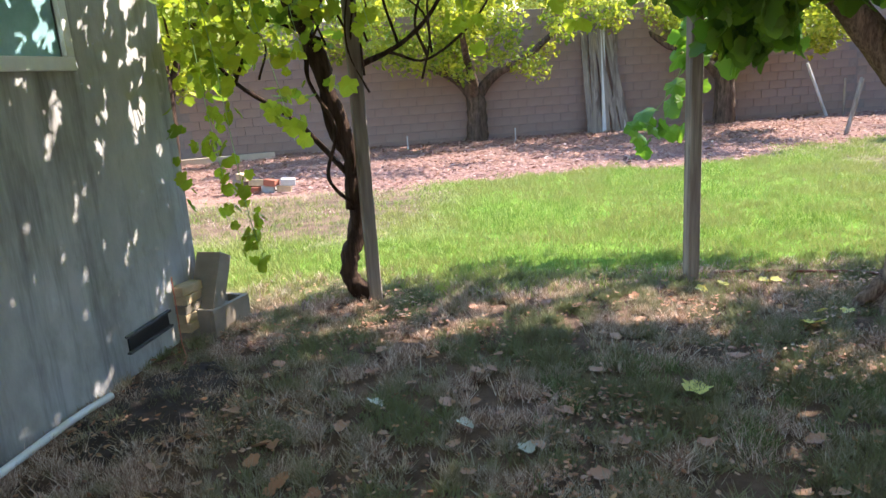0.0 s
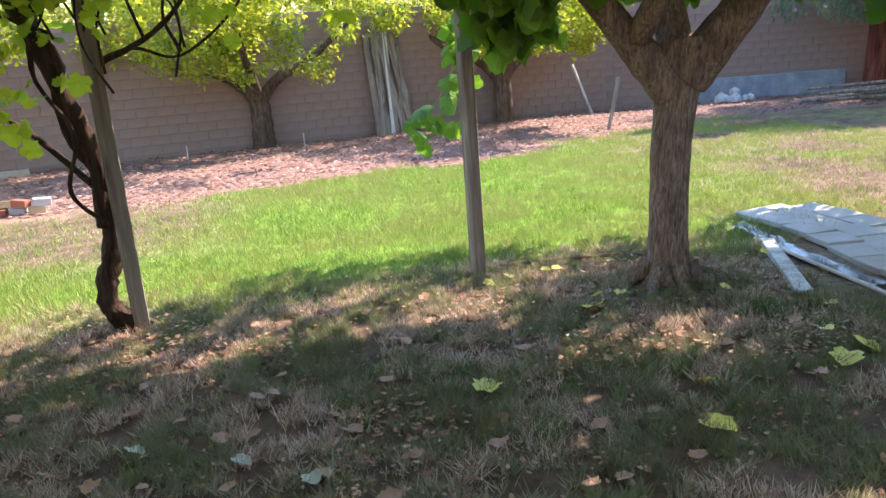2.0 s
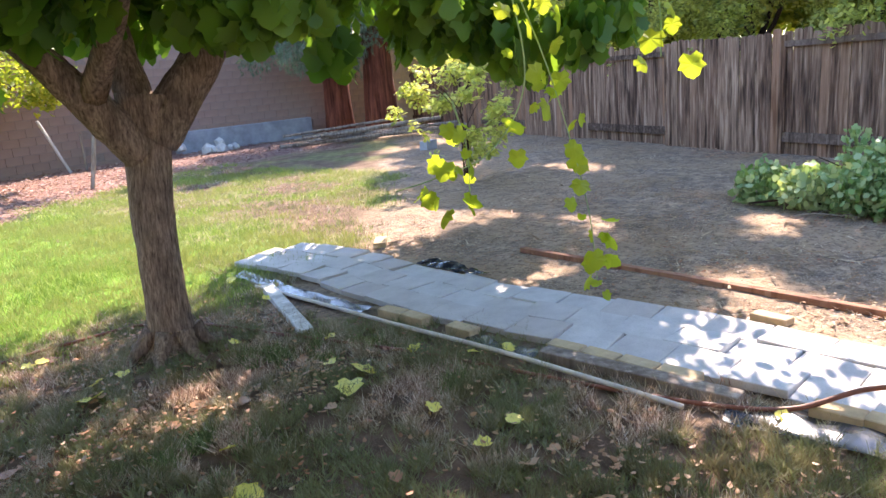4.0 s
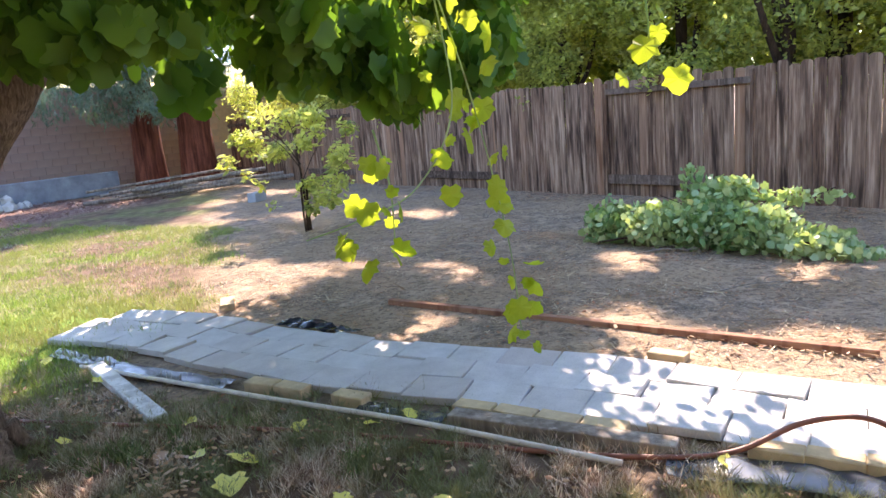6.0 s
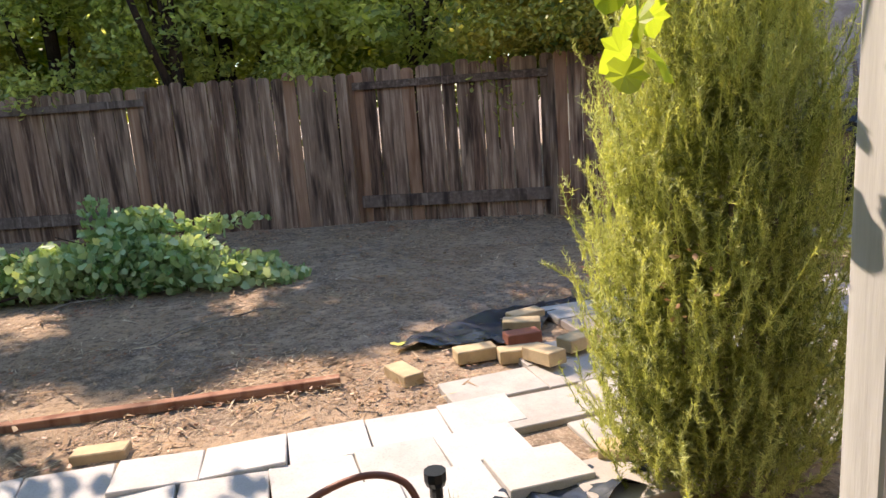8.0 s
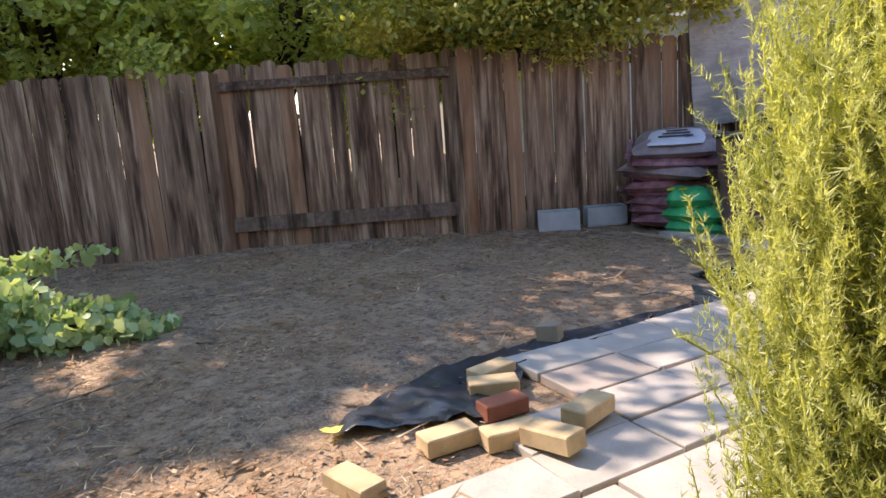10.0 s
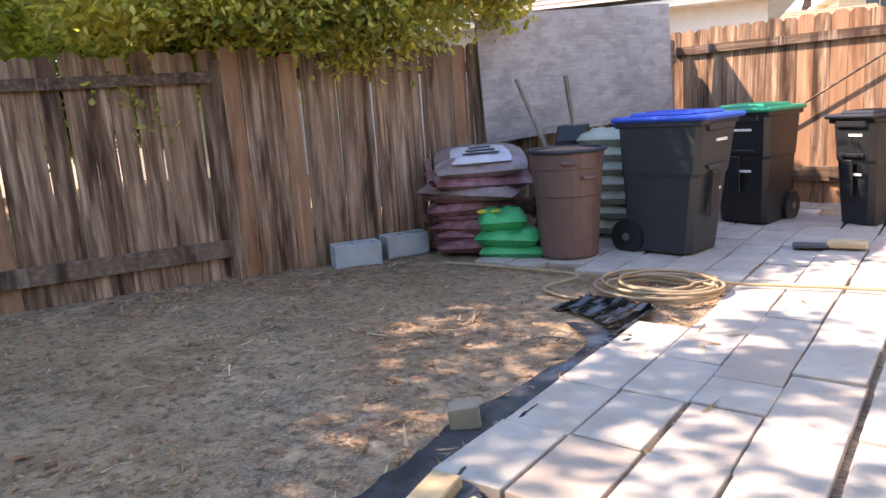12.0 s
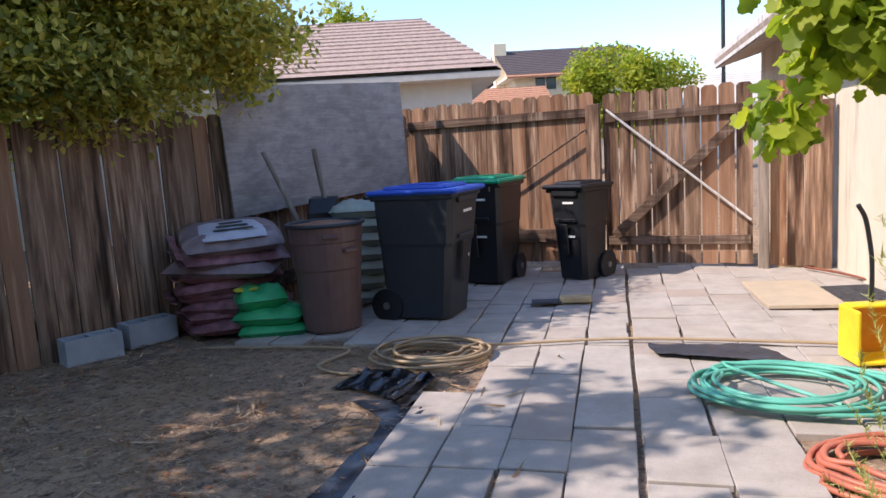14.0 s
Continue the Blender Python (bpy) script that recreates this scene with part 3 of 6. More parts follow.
for k, pts in enumerate(([(-0.1, 0, 1.9), (-0.5, -0.1, 2.05), (-0.75, -0.15, 1.85), (-1.0, -0.2, 2.1)], [(-0.75, -0.05, 1.65), (-0.6, -0.1, 1.95), (-0.65, -0.1, 2.4)], [(0.75, -0.05, 2.1), (0.6, 0, 2.35), (0.7, 0, 2.7)],
                         [(0.1, 0, 1.7), (0.35, 0.05, 1.78), (0.62, 0.1, 1.72), (1.0, 0.1, 2.0), (1.2, 0.1, 2.4)], [(0.62, 0.1, 1.74), (0.55, 0.1, 2.0), (0.72, 0.1, 2.4)], [(-0.95, -0.1, 2.0), (-1.15, -0.1, 1.9), (-1.2, -0.1, 2.3)])):
    limb("cane", pts, 0.014, 0.007, "vine", vine, 6, 0.1, 60 + k)
vb = blobs_in(26, (-0.75, -0.15, 2.1), (0.8, 0.4, 0.45), 0.22, 21) + blobs_in(12, (-0.35, -0.1, 1.75), (0.5, 0.2, 0.3), 0.14, 25) + blobs_in(8, (-1.0, -0.6, 1.6), (0.14, 0.1, 0.75), 0.1, 22) + blobs_in(16, (0.9, 0, 2.5), (1.0, 0.5, 0.3), 0.3, 23)
for k in range(14):
    rng = random.Random(900 + k)
    x0, z0 = rng.uniform(-0.9, 0.7), rng.uniform(1.5, 1.9)
    limb("cane", [(x0, -0.05, z0), (x0 + rng.uniform(-0.15, 0.15), -0.1, z0 + 0.25), (x0 + rng.uniform(-0.25, 0.25), -0.12, z0 + 0.5), (x0 + rng.uniform(-0.35, 0.35), -0.1, z0 + 0.85)], 0.009, 0.005, "vine", vine, 5, 0.1, 80 + k)
limb("trunk", [(0.02, 0.02, 0.8), (0.05, 0.0, 1.0), (-0.05, -0.02, 1.2), (-0.12, 0.0, 1.45), (-0.1, 0.02, 1.75), (-0.3, 0.02, 2.1), (-0.38, 0, 2.5)], 0.035, 0.04, "vine", vine, 9, 0.2, 33)
leaves("foliage", clump_points(1350, vb, 12, 0.1), 0.09, "vine", "vineleaf", vine, 13, 0.7)
roof_vine = thing("arbor_foliage", "green grape leaves over the arbor", "vine", (0, 2.2, 2.5))
# extra leaves added above the view to break up sun on the house wall
wall_shade_blobs = blobs_in(46, (-1.0, 3.7, 0.15), (1.3, 1.7, 0.22), 0.3, 124)
wall_shade_blobs = [(x, y - 2.2, z, a, b, c) for x, y, z, a, b, c in wall_shade_blobs]
leaves("foliage", clump_points(600, wall_shade_blobs, 125, 0.2), 0.11, "vine", "vineleaf", roof_vine, 126, 0.4)
rb = blobs_in(60, (0.0, 0.2, 0.25), (2.5, 2.6, 0.25), 0.5, 24)
leaves("foliage", clump_points(6500, rb, 14, 0.2), 0.12, "vine", "vineleaf", roof_vine, 15, 0.4)


def fruit_tree(x, y, seed, h=1.0, label="old apricot tree with a dark trunk and spreading crown"):
    rng = random.Random(seed)
    t = thing("apricot_tree", label, "tree", (x, y, G), group="apricot trees by the wall")
    limb("trunk", [(0, 0, -0.05), (0.02, 0, 0.5), (0, 0, 1.0 * h), (-0.1, 0, 1.35 * h)], 0.26, 0.2, "bark_dark", t, 12, 0.08, seed)
    for a in (0.2, 1.9, 3.3, 4.6):
        a += rng.uniform(-0.3, 0.3)
        c, s = math.cos(a), math.sin(a)
        limb("limb", [(0, 0, 1.0 * h), (0.5 * c, 0.5 * s, 1.5 * h), (1.3 * c, 1.3 * s, 1.9 * h), (2.2 * c, 2.2 * s, 2.6 * h)], 0.15, 0.05, "bark_dark", t, 8, 0.08, seed + 1)
    bl = blobs_in(60, (0, -0.3, 2.85), (3.3, 2.8, 1.15), 0.48, seed + 2) + blobs_in(8, (0.9, -1.5, 1.75), (1.6, 0.6, 0.25), 0.28, seed + 8) + blobs_in(24, (0.8, -3.4, 3.1), (2.8, 1.3, 0.6), 0.42, seed + 9)
    leaves("crown", clump_points(20000, bl, seed + 3, 0.2), 0.12, "oval", "fruitleaf", t, seed + 4, 0.5)
    return t


fruit_tree(-1.68, 16.9, 31)
fruit_tree(-8.3, 13.9, 35, 1.0, "old fruit tree with low leafy branches behind the lawn")
fruit_tree(4.1, 18.0, 41, 1.0, "old apricot tree with low forked limbs by the wall")


def redwood(x, y, r, seed):
    t = thing("redwood_tree", "redwood with thick red fibrous trunk and blue green sprays", "tree", (x, y, G), group="redwoods in the corner")
    limb("trunk", [(0, 0, -0.1), (0, 0, 0.5), (0, 0, 3), (0, 0, 9)], r * 1.25, r * 0.6, "redwood", t, 18, 0.05, seed)
    bl = blobs_in(40, (0, -0.2, 5.0), (2.6, 2.2, 2.2), 0.65, seed) + blobs_in(26, (-1.9, -0.6, 3.2), (1.7, 1.0, 1.3), 0.45, seed + 5)
    leaves("crown", clump_points(16000, bl, seed + 1, 0.2), 0.2, "sprig", "redwoodleaf", t, seed + 2, 1.0)
    return t


redwood(13.9, 17.4, 0.42, 51)
redwood(14.6, 16.3, 0.5, 61)


def hedge_tree(x, y, seed, h=5.5, w=2.2, low=1.5, n=9000, size=0.13, mat="farleaf", blob=0.5):
    rng = random.Random(seed)
    t = thing("hedge_tree", "tall dense green tree behind the fence", "tree", (x, y, G), group="trees behind the fence")
    limb("trunk", [(0, 0, -0.1), (0.1, 0.05, 1.5), (0.05, 0.1, h * 0.6), (0, 0, h * 0.85)], 0.14, 0.05, "vine", t, 8, 0.1, seed)
    for k in range(3):
        a = rng.uniform(0, 6.28)
        limb("limb", [(0.08, 0.05, 1.4), (0.6 * math.cos(a), 0.6 * math.sin(a), 2.6), (1.1 * math.cos(a), 1.1 * math.sin(a), h * 0.75)], 0.07, 0.025, "vine", t, 6, 0.1, seed + k)
    bl = blobs_in(44, (0, 0, (low + h) / 2), (w, w, (h - low) / 2), blob, seed)
    leaves("crown", clump_points(n, bl, seed + 1, 0.3), size, "oval", mat, t, seed + 2, 0.4)
    return t


FDIR = (FENCE_N - FENCE_S).normalized()
FOUT = Vector((FDIR.y, -FDIR.x))
for i, (s, o, h, w, low) in enumerate([(1.6, 1.4, 4.3, 1.7, 1.55), (4.0, 2.1, 5.6, 2.4, 1.6), (6.7, 2.4, 7.6, 2.5, 1.6), (9.4, 2.5, 8.0, 2.6, 1.6), (12.2, 2.6, 9.8, 2.7, 1.6), (15.2, 2.8, 11.8, 3.0, 1.6), (18.2, 3.0, 11.0, 2.9, 1.5), (21.4, 3.0, 9.8, 3.0, 1.3)]):
    p = FENCE_S + FDIR * s + FOUT * o
    hedge_tree(p.x, p.y, 71 + 10 * i, h, w, low, (9000, 17000, 22000, 27000, 32000, 32000, 24000, 19000)[i], 0.13 if i < 2 else 0.155, "farleaf", 0.5 if i < 4 else 0.62)
for i in range(7):
    p = FENCE_S + FDIR * (2.5 + 3.6 * i) + FOUT * 6.5
    hedge_tree(p.x, p.y, 171 + 10 * i, 5.6 + 0.5 * math.sin(i * 2), 2.6, 1.6, 13000, 0.24, "fruitleaf")
for i in range(7):
    p = FENCE_S + FDIR * (3.0 + 4.2 * i) + FOUT * 11.0
    hedge_tree(p.x, p.y, 371 + 10 * i, 7.0, 3.0, 0.9, 7000, 0.3, "fruitleaf", 0.8)
for i in range(9):
    p = FENCE_S + FDIR * (3.2 + 2.5 * i) + FOUT * 1.25
    hb = thing("hedge_shrub", "dense small leaved green shrub beyond the fence", "shrub", (p.x, p.y, G), group="shrubs behind the fence")
    limb("trunk", [(0, 0, -0.1), (0.1, 0, 0.8), (0, 0.1, 1.6)], 0.06, 0.03, "vine", hb, 6)
    leaves("crown", clump_points(6000, blobs_in(26, (0, 0, 2.2), (1.3, 1.3, 1.1), 0.42, 801 + i), 811 + i, 0.2), 0.09, "oval", "farleaf", hb, 821 + i, 0.4)
# added tree: its branch, out of view, casts dapples on the patio
patio_shade_tree = hedge_tree(11.1, 1.5, 641, 5.6, 1.2, 2.6, 5000, 0.13)
patio_shade_tree["label"] = "green tree added behind the fence, its branch shading the patio"
limb("limb", [(0.05, 0.1, 2.6), (-0.9, -0.35, 3.7), (-1.6, -0.7, 4.2), (-2.6, -1.1, 4.5)], 0.06, 0.02, "vine", patio_shade_tree, 7, seed=642)
leaves("crown", clump_points(2000, blobs_in(22, (-2.2, -0.85, 4.4), (1.0, 1.35, 0.3), 0.34, 643), 644, 0.2), 0.12, "oval", "farleaf", patio_shade_tree, 645, 0.5)
over = thing("overhanging_branches", "dense drooping olive green foliage hanging over the fence", "tree", (8.35, -3.6, 1.4))
limb("limb", [(0.9, 0.4, -1.5), (0.7, 0.3, 0.2), (0.0, 0, 0.8), (-0.8, -0.3, 0.9)], 0.08, 0.03, "vine", over, 7)
bl = [(0.1, 0.9, 0.55, 0.9, 0.9, 0.42), (-0.25, 0.1, 0.5, 0.8, 0.9, 0.55), (-0.65, -0.5, 0.66, 0.6, 0.6, 0.42), (-0.95, -0.75, 0.5, 0.3, 0.3, 0.3), (0.3, 0.2, 1.3, 1.3, 1.5, 0.7), (-0.1, 0.3, 0.1, 0.3, 0.35, 0.2), (0.5, 1.9, 0.5, 0.5, 0.7, 0.3), (-1.05, -0.8, 0.85, 0.55, 0.55, 0.4), (-0.6, -0.3, 1.1, 0.9, 0.9, 0.6), (0.9, 1.2, 0.9, 0.9, 1.2, 0.7)]
bl += [(0.25, 0.5, 1.1, 0.9, 1.2, 0.7), (-0.55, -0.35, 1.35, 0.8, 0.7, 0.55), (-0.2, -0.1, 0.75, 0.6, 0.7, 0.45)]
leaves("foliage", clump_points(52000, bl, 301, 0.1), 0.066, "oval", "overleaf", over, 302, 0.5)
core = [(x, y, z, a * 0.75, b * 0.75, c * 0.7) for x, y, z, a, b, c in bl]
leaves("foliage", clump_points(14000, core, 303, 0.1), 0.1, "oval", "overleaf", over, 304, 0.4)


# ---- pavers ----
PAVE = {}


def paver_mesh(w, d, h=0.045, mat="paver"):
    key = (round(w, 3), round(d, 3), mat)
    if key not in PAVE:
        bm = boxed((w, d, h), (0, 0, h / 2), bevel=0.004)
        me = bpy.data.meshes.new("paver")
        bm.to_mesh(me)
        bm.free()
        me.materials.append(M[mat])
        PAVE[key] = me
    return PAVE[key]


def paver_mat(name="concrete_paver", low=(0.35, 0.32, 0.29), high=(0.51, 0.475, 0.435)):
    m = Mat(name, 0.85, spec=0.25)
    v = m.coords((1, 1, 1), "World")
    f = m.noise(v, 5, 6, 0.65)
    c = m.ramp(f, [(0.3, low), (0.7, high)])
    c = m.mix(m.ramp(m.random(), [(0, (0, 0, 0)), (0.9, (0.3, 0.3, 0.3)), (1, (0.75, 0.75, 0.75))]), c, (0.38, 0.3, 0.25))
    fine = m.noise(v, 120, 3)
    c = m.mix(m.ramp(fine, [(0.5, (0, 0, 0)), (0.75, (0.4, 0.4, 0.4))]), c, (0.25, 0.23, 0.22))
    m.color(c).bump(fine, 0.25, 0.003)
    return m.m


M["paver"] = paver_mat()
M["path_paver"] = paver_mat("pale_concrete_paver", (0.45, 0.432, 0.415), (0.64, 0.615, 0.59))


def path_centre(y):
    """x of the west edge of the garden path."""
    pts = [(-0.4, 3.42), (0.4, 3.43), (1.0, 3.44), (1.7, 3.49), (2.2, 3.5), (2.9, 3.45), (3.5, 3.41), (4.4, 3.47), (5.2, 3.6), (6.2, 3.55)]
    for (a, xa), (b, xb) in zip(pts, pts[1:]):
        if y <= b:
            return xa + (xb - xa) * (y - a) / (b - a)
    return pts[-1][1]


def pavers():
    path = thing("garden_path", "grey concrete pavers laid unevenly in a curving path", "path", (0, 0, G), kind="structure")
    rng = random.Random(5)
    s = 0.262
    y = 0.1
    row = 0
    while y < 6.15:
        cols = 3 if y < 5.0 else 3
        x0 = path_centre(y + 0.15) + 0.13
        slope = (path_centre(y + 0.4) - path_centre(y - 0.1)) / 0.5
        for c in range(cols):
            off = (0.0, 0.11, 0.02)[c]
            ob = new("paver", paver_mesh(0.268, 0.32, 0.045, "path_paver"))
            ob.parent = path
            ob.matrix_basis = pose(x0 + s * (c + 0.5) + rng.uniform(-0.008, 0.008), y + 0.15 + off, 0.004 + rng.uniform(-0.008, 0.012), rng.uniform(-2.5, 2.5), rng.uniform(-4.0, 2.0), -math.degrees(math.atan(slope)) + rng.uniform(-2, 2))
        y += 0.325
        row += 1
    patio = thing("patio", "pale concrete pavers of the patio with wide open joints", "patio", (0, 0, G), kind="structure")

    def inside(x, y):
        if y > -0.05:
            return 3.42 < x < 4.66 and y < 0.12
        if y > -3.2:
            east = 4.66 if y > -0.12 else (4.98 if y > -0.6 else (5.44 if y > -2.35 else 5.25))
            west = 3.42 if y > -0.9 else (3.72 if y > -1.95 else 2.4)
            return west < x < east
        if y > -3.5:
            return 2.4 < x < 5.3
        return 2.4 < x < 7.3 and y > -6.42

    k = 0
    for ci in range(-6, 11):
        pitch = 0.284 if ci >= 0 else 0.32
        x = 4.335 + pitch * (ci + 0.5)
        y = -6.44 + (0.1 * (ci % 3) if ci < 0 else 0.15 * (ci % 3))
        while y < 0.15:
            d = 0.3 if (y < -3.4 or rng.random() < 0.15) else 0.46
            if inside(x, y + d / 2):
                ob = new("paver", paver_mesh(pitch - rng.choice((0.004, 0.004, 0.009, 0.02)), d - 0.003))
                ob.parent = patio
                ob.matrix_basis = pose(x + rng.uniform(-0.005, 0.005) + (0.012 if ci >= 0 else -0.006), y + d / 2, -0.012 + rng.uniform(-0.005, 0.007), rng.uniform(-0.9, 0.9), rng.uniform(-0.9, 0.9), rng.uniform(-0.6, 0.6))
            y += d + 0.006


# ---- wheeled bins and the far fence ----
def gate_fence():
    f = thing("gate_fence", "dark weathered board fence with a gate", "fence", kind="structure")
    f.matrix_basis = pose(3.04, -6.12, 0, 0, 0, -9.3) @ pose(-2.93, 6.5, 0)
    rng = random.Random(8)
    Y = -6.5
    for i in range(17):
        x = 6.66 - i * 0.147
        if x < 4.5:
            break
        ob = new("picket", PICKETS[1])
        ob.parent = f
        ob.matrix_basis = pose(x, Y - 0.03, G + 0.08 + rng.uniform(-0.01, 0.01), 0, 0, 180 * rng.randint(0, 1))
    part("rail", boxed((2.15, 0.04, 0.09), (5.58, Y + 0.0, 1.47), bevel=0.004), "fence_rail", f)
    part("rail", boxed((2.15, 0.04, 0.14), (5.58, Y + 0.0, 0.2), bevel=0.004), "fence_rail", f)
    part("post", boxed((0.14, 0.1, 1.9), (4.53, Y, 0.6), bevel=0.005), "fence", f)
    part("post", boxed((0.1, 0.1, 1.9), (2.93, Y, 0.6), bevel=0.005), "grey_wood", f)
    part("post", boxed((0.14, 0.09, 1.75), (2.42, Y, 0.55), bevel=0.005), "fence", f)
    for i in range(3):
        ob = new("picket", PICKETS[0])
        ob.parent = f
        ob.matrix_basis = pose(2.8 - 0.147 * i, Y - 0.03, G + 0.05)
    gate = thing("garden_gate", "closed dark weathered board gate with crossed braces", "gate", kind="structure")
    gate.matrix_basis = f.matrix_basis.copy()
    part("brace_rod", tube(bmesh.new(), [(4.6, Y + 0.06, 1.3), (5.5, Y + 0.06, 0.75)], 0.012, 6), "fence_rail", f, "thin dark diagonal brace rod")
    for i in range(9):
        ob = new("picket", PICKETS[0])
        ob.parent = gate
        ob.matrix_basis = pose(4.36 - i * 0.158, Y - 0.03, G + 0.07 + rng.uniform(-0.01, 0.01), 0, 0, 180 * rng.randint(0, 1))
    for z in (1.4, 0.14):
        part("rail", boxed((1.36, 0.04, 0.09), (3.72, Y, z), bevel=0.004), "fence_rail", gate)
    part("brace", boxed((1.72, 0.03, 0.1), (3.7, Y + 0.04, 0.78), (0, 43, 0), 0.004), "fence_rail", gate)
    part("cable", tube(bmesh.new(), [(4.38, Y + 0.09, 1.48), (3.04, Y + 0.09, 0.34)], 0.013, 6), "white_wood", gate, "pale thin brace")


gate_fence()
M["ply_wall"] = M["ply"]
a, b = Vector((7.63, -4.3)), Vector((6.68, -6.48))
c, d = (a + b) / 2, b - a
solid("plywood_sheet", boxed((d.length, 0.02, 1.12), (c.x, c.y, 1.33), (0, 3, 180 + math.degrees(math.atan2(d.y, d.x)))), "ply", "large weathered grey plywood sheet fixed to the fence", "plywood")


def wheelie_bin(x, y, rz, h, w, d, body_mat, lid_mat, label):
    b = thing("wheelie_bin", label, "bin", (x, y, G + 0.05), rz, "wheeled bins")
    bm = bmesh.new()
    lo, hi = 0.78, 1.0
    ring = []
    for z, k in ((0.0, lo), (h * 0.55, 0.9), (h * 0.58, 0.93), (h * 0.9, hi), (h * 0.93, hi)):
        ww, dd, c = w * k / 2, d * k / 2, 0.04
        off = -d * (1 - k) * 0.3
        ring.append([bm.verts.new((sx, sy + off, z)) for sx, sy in ((ww - c, -dd), (ww, -dd + c), (ww, dd - c), (ww - c, dd), (-ww + c, dd), (-ww, dd - c), (-ww, -dd + c), (-ww + c, -dd))])
    for r1, r2 in zip(ring, ring[1:]):
        for i in range(8):
            bm.faces.new((r1[i], r1[(i + 1) % 8], r2[(i + 1) % 8], r2[i]))
    bm.faces.new(ring[0][::-1])
    bm.faces.new(ring[-1])
    bmesh.ops.recalc_face_normals(bm, faces=bm.faces)
    part("body", bm, body_mat, b)
    part("rim", boxed((w + 0.03, d + 0.03, 0.05), (0, 0, h * 0.93), bevel=0.012), body_mat, b)
    bm = boxed((w + 0.07, d + 0.09, 0.04), (0, 0.01, h * 0.965), bevel=0.015)
    box(bm, (w * 0.8, d * 0.8, 0.04), (0, 0, h * 0.99), bevel=0.018)
    part("lid", bm, lid_mat, b)
    part("handle", tube(bmesh.new(), [(-w * 0.4, -d / 2 - 0.09, h * 0.93), (w * 0.4, -d / 2 - 0.09, h * 0.93)], 0.016, 8), body_mat, b)
    for s in (-1, 1):
        wh = part("wheel", tube(bmesh.new(), [(s * (w * 0.36), -d * 0.42, 0.1), (s * (w * 0.36 + 0.05), -d * 0.42, 0.1)], 0.135, 24), "black", b)
        wh_c = part("hub", tube(bmesh.new(), [(s * (w * 0.36 + 0.045), -d * 0.42, 0.1), (s * (w * 0.36 + 0.062), -d * 0.42, 0.1)], 0.03, 10), "metal", wh)
        part("bracket", boxed((0.03, 0.03, 0.12), (s * (w * 0.33), -d * 0.45, h * 0.88), bevel=0.004), body_mat, b)
    for zz, ww in ((0.8, 0.3), (0.45, 0.25)):
        part("label_bar", boxed((w * ww, 0.006, 0.02), (-w * 0.08, d * 0.5 * (0.97 if zz > 0.5 else 0.86) + 0.002, h * zz)), "white", b, "small white printed bar")
    part("grip", boxed((w * 0.7, 0.03, 0.06), (0, d * 0.5 + 0.012, h * 0.9), bevel=0.01), body_mat, b)
    part("recess", boxed((w * 0.2, 0.012, h * 0.32), (w * 0.06, d * 0.47, h * 0.42), (-4, 0, 0), 0.004), "black", b, "black vertical recess in the front")
    for q in range(6):
        part("lid_rib", boxed((0.012, d * 0.5, 0.008), (-w * 0.25 + q * w * 0.1, 0, h * 1.012), bevel=0.002), lid_mat, b)
    part("front_rib", boxed((w * 0.55, 0.02, 0.03), (0, d * 0.48, h * 0.62), bevel=0.005), body_mat, b)
    return b


wheelie_bin(5.88, -4.27, 80, 1.03, 0.56, 0.68, "charcoal", "blue", "dark grey wheeled bin with a blue lid")
wheelie_bin(5.66, -5.68, -14, 1.02, 0.56, 0.6, "black", "green", "black wheeled bin with a green lid by the fence")
wheelie_bin(4.76, -5.76, -32, 0.92, 0.4, 0.46, "black", "black", "smaller black wheeled bin with a black lid by the gate")


# ---- loose things ----
def pillow(bm, w, d, h, m=Matrix(), seed=0, n=14, k=10):
    """A stuffed bag with pinched ends and soft wrinkles."""
    top, bot = [], []
    for j in range(k + 1):
        for i in range(n + 1):
            u, v = 2 * i / n - 1, 2 * j / k - 1
            e = max(0, 1 - abs(u) ** 5) * max(0, 1 - abs(v) ** 4)
            z = h / 2 * e ** 0.6
            wr = 0.3 * h * noise.noise(Vector((u * 3 + seed, v * 3, seed * 1.7))) + 0.14 * h * noise.noise(Vector((u * 9, v * 9 + seed, 2)))
            x, y = u * w / 2 * (1 - 0.05 * v * v), v * d / 2 * (1 - 0.06 * u * u)
            top.append(bm.verts.new(m @ Vector((x, y, h / 2 + z + wr * e))))
            bot.append(bm.verts.new(m @ Vector((x, y, h / 2 - z * 0.95 - 0.004))))
    for j in range(k):
        for i in range(n):
            a = j * (n + 1) + i
            bm.faces.new((top[a], top[a + 1], top[a + n + 2], top[a + n + 1]))
            bm.faces.new((bot[a + n + 1], bot[a + n + 2], bot[a + 1], bot[a]))
    return bm


M["bag_red"] = plain_mat("maroon_bag_film", (0.3, 0.13, 0.14), 0.28, vary=0.6, scale=11)
M["bag_grey"] = plain_mat("mulch_bag_film", (0.3, 0.22, 0.22), 0.28, vary=0.4, scale=7)
M["bag_green"] = plain_mat("green_bag_film", (0.03, 0.36, 0.13), 0.35, vary=0.3, scale=8)
M["bag_yellow"] = plain_mat("yellow_bag_film", (0.62, 0.58, 0.06), 0.35, vary=0.3, scale=10)
M["bag_olive"] = plain_mat("olive_bag_film", (0.38, 0.39, 0.32), 0.4, vary=0.25, scale=7)
M["label_white"] = plain_mat("bag_print_white", (0.6, 0.58, 0.64), 0.35, vary=0.1)
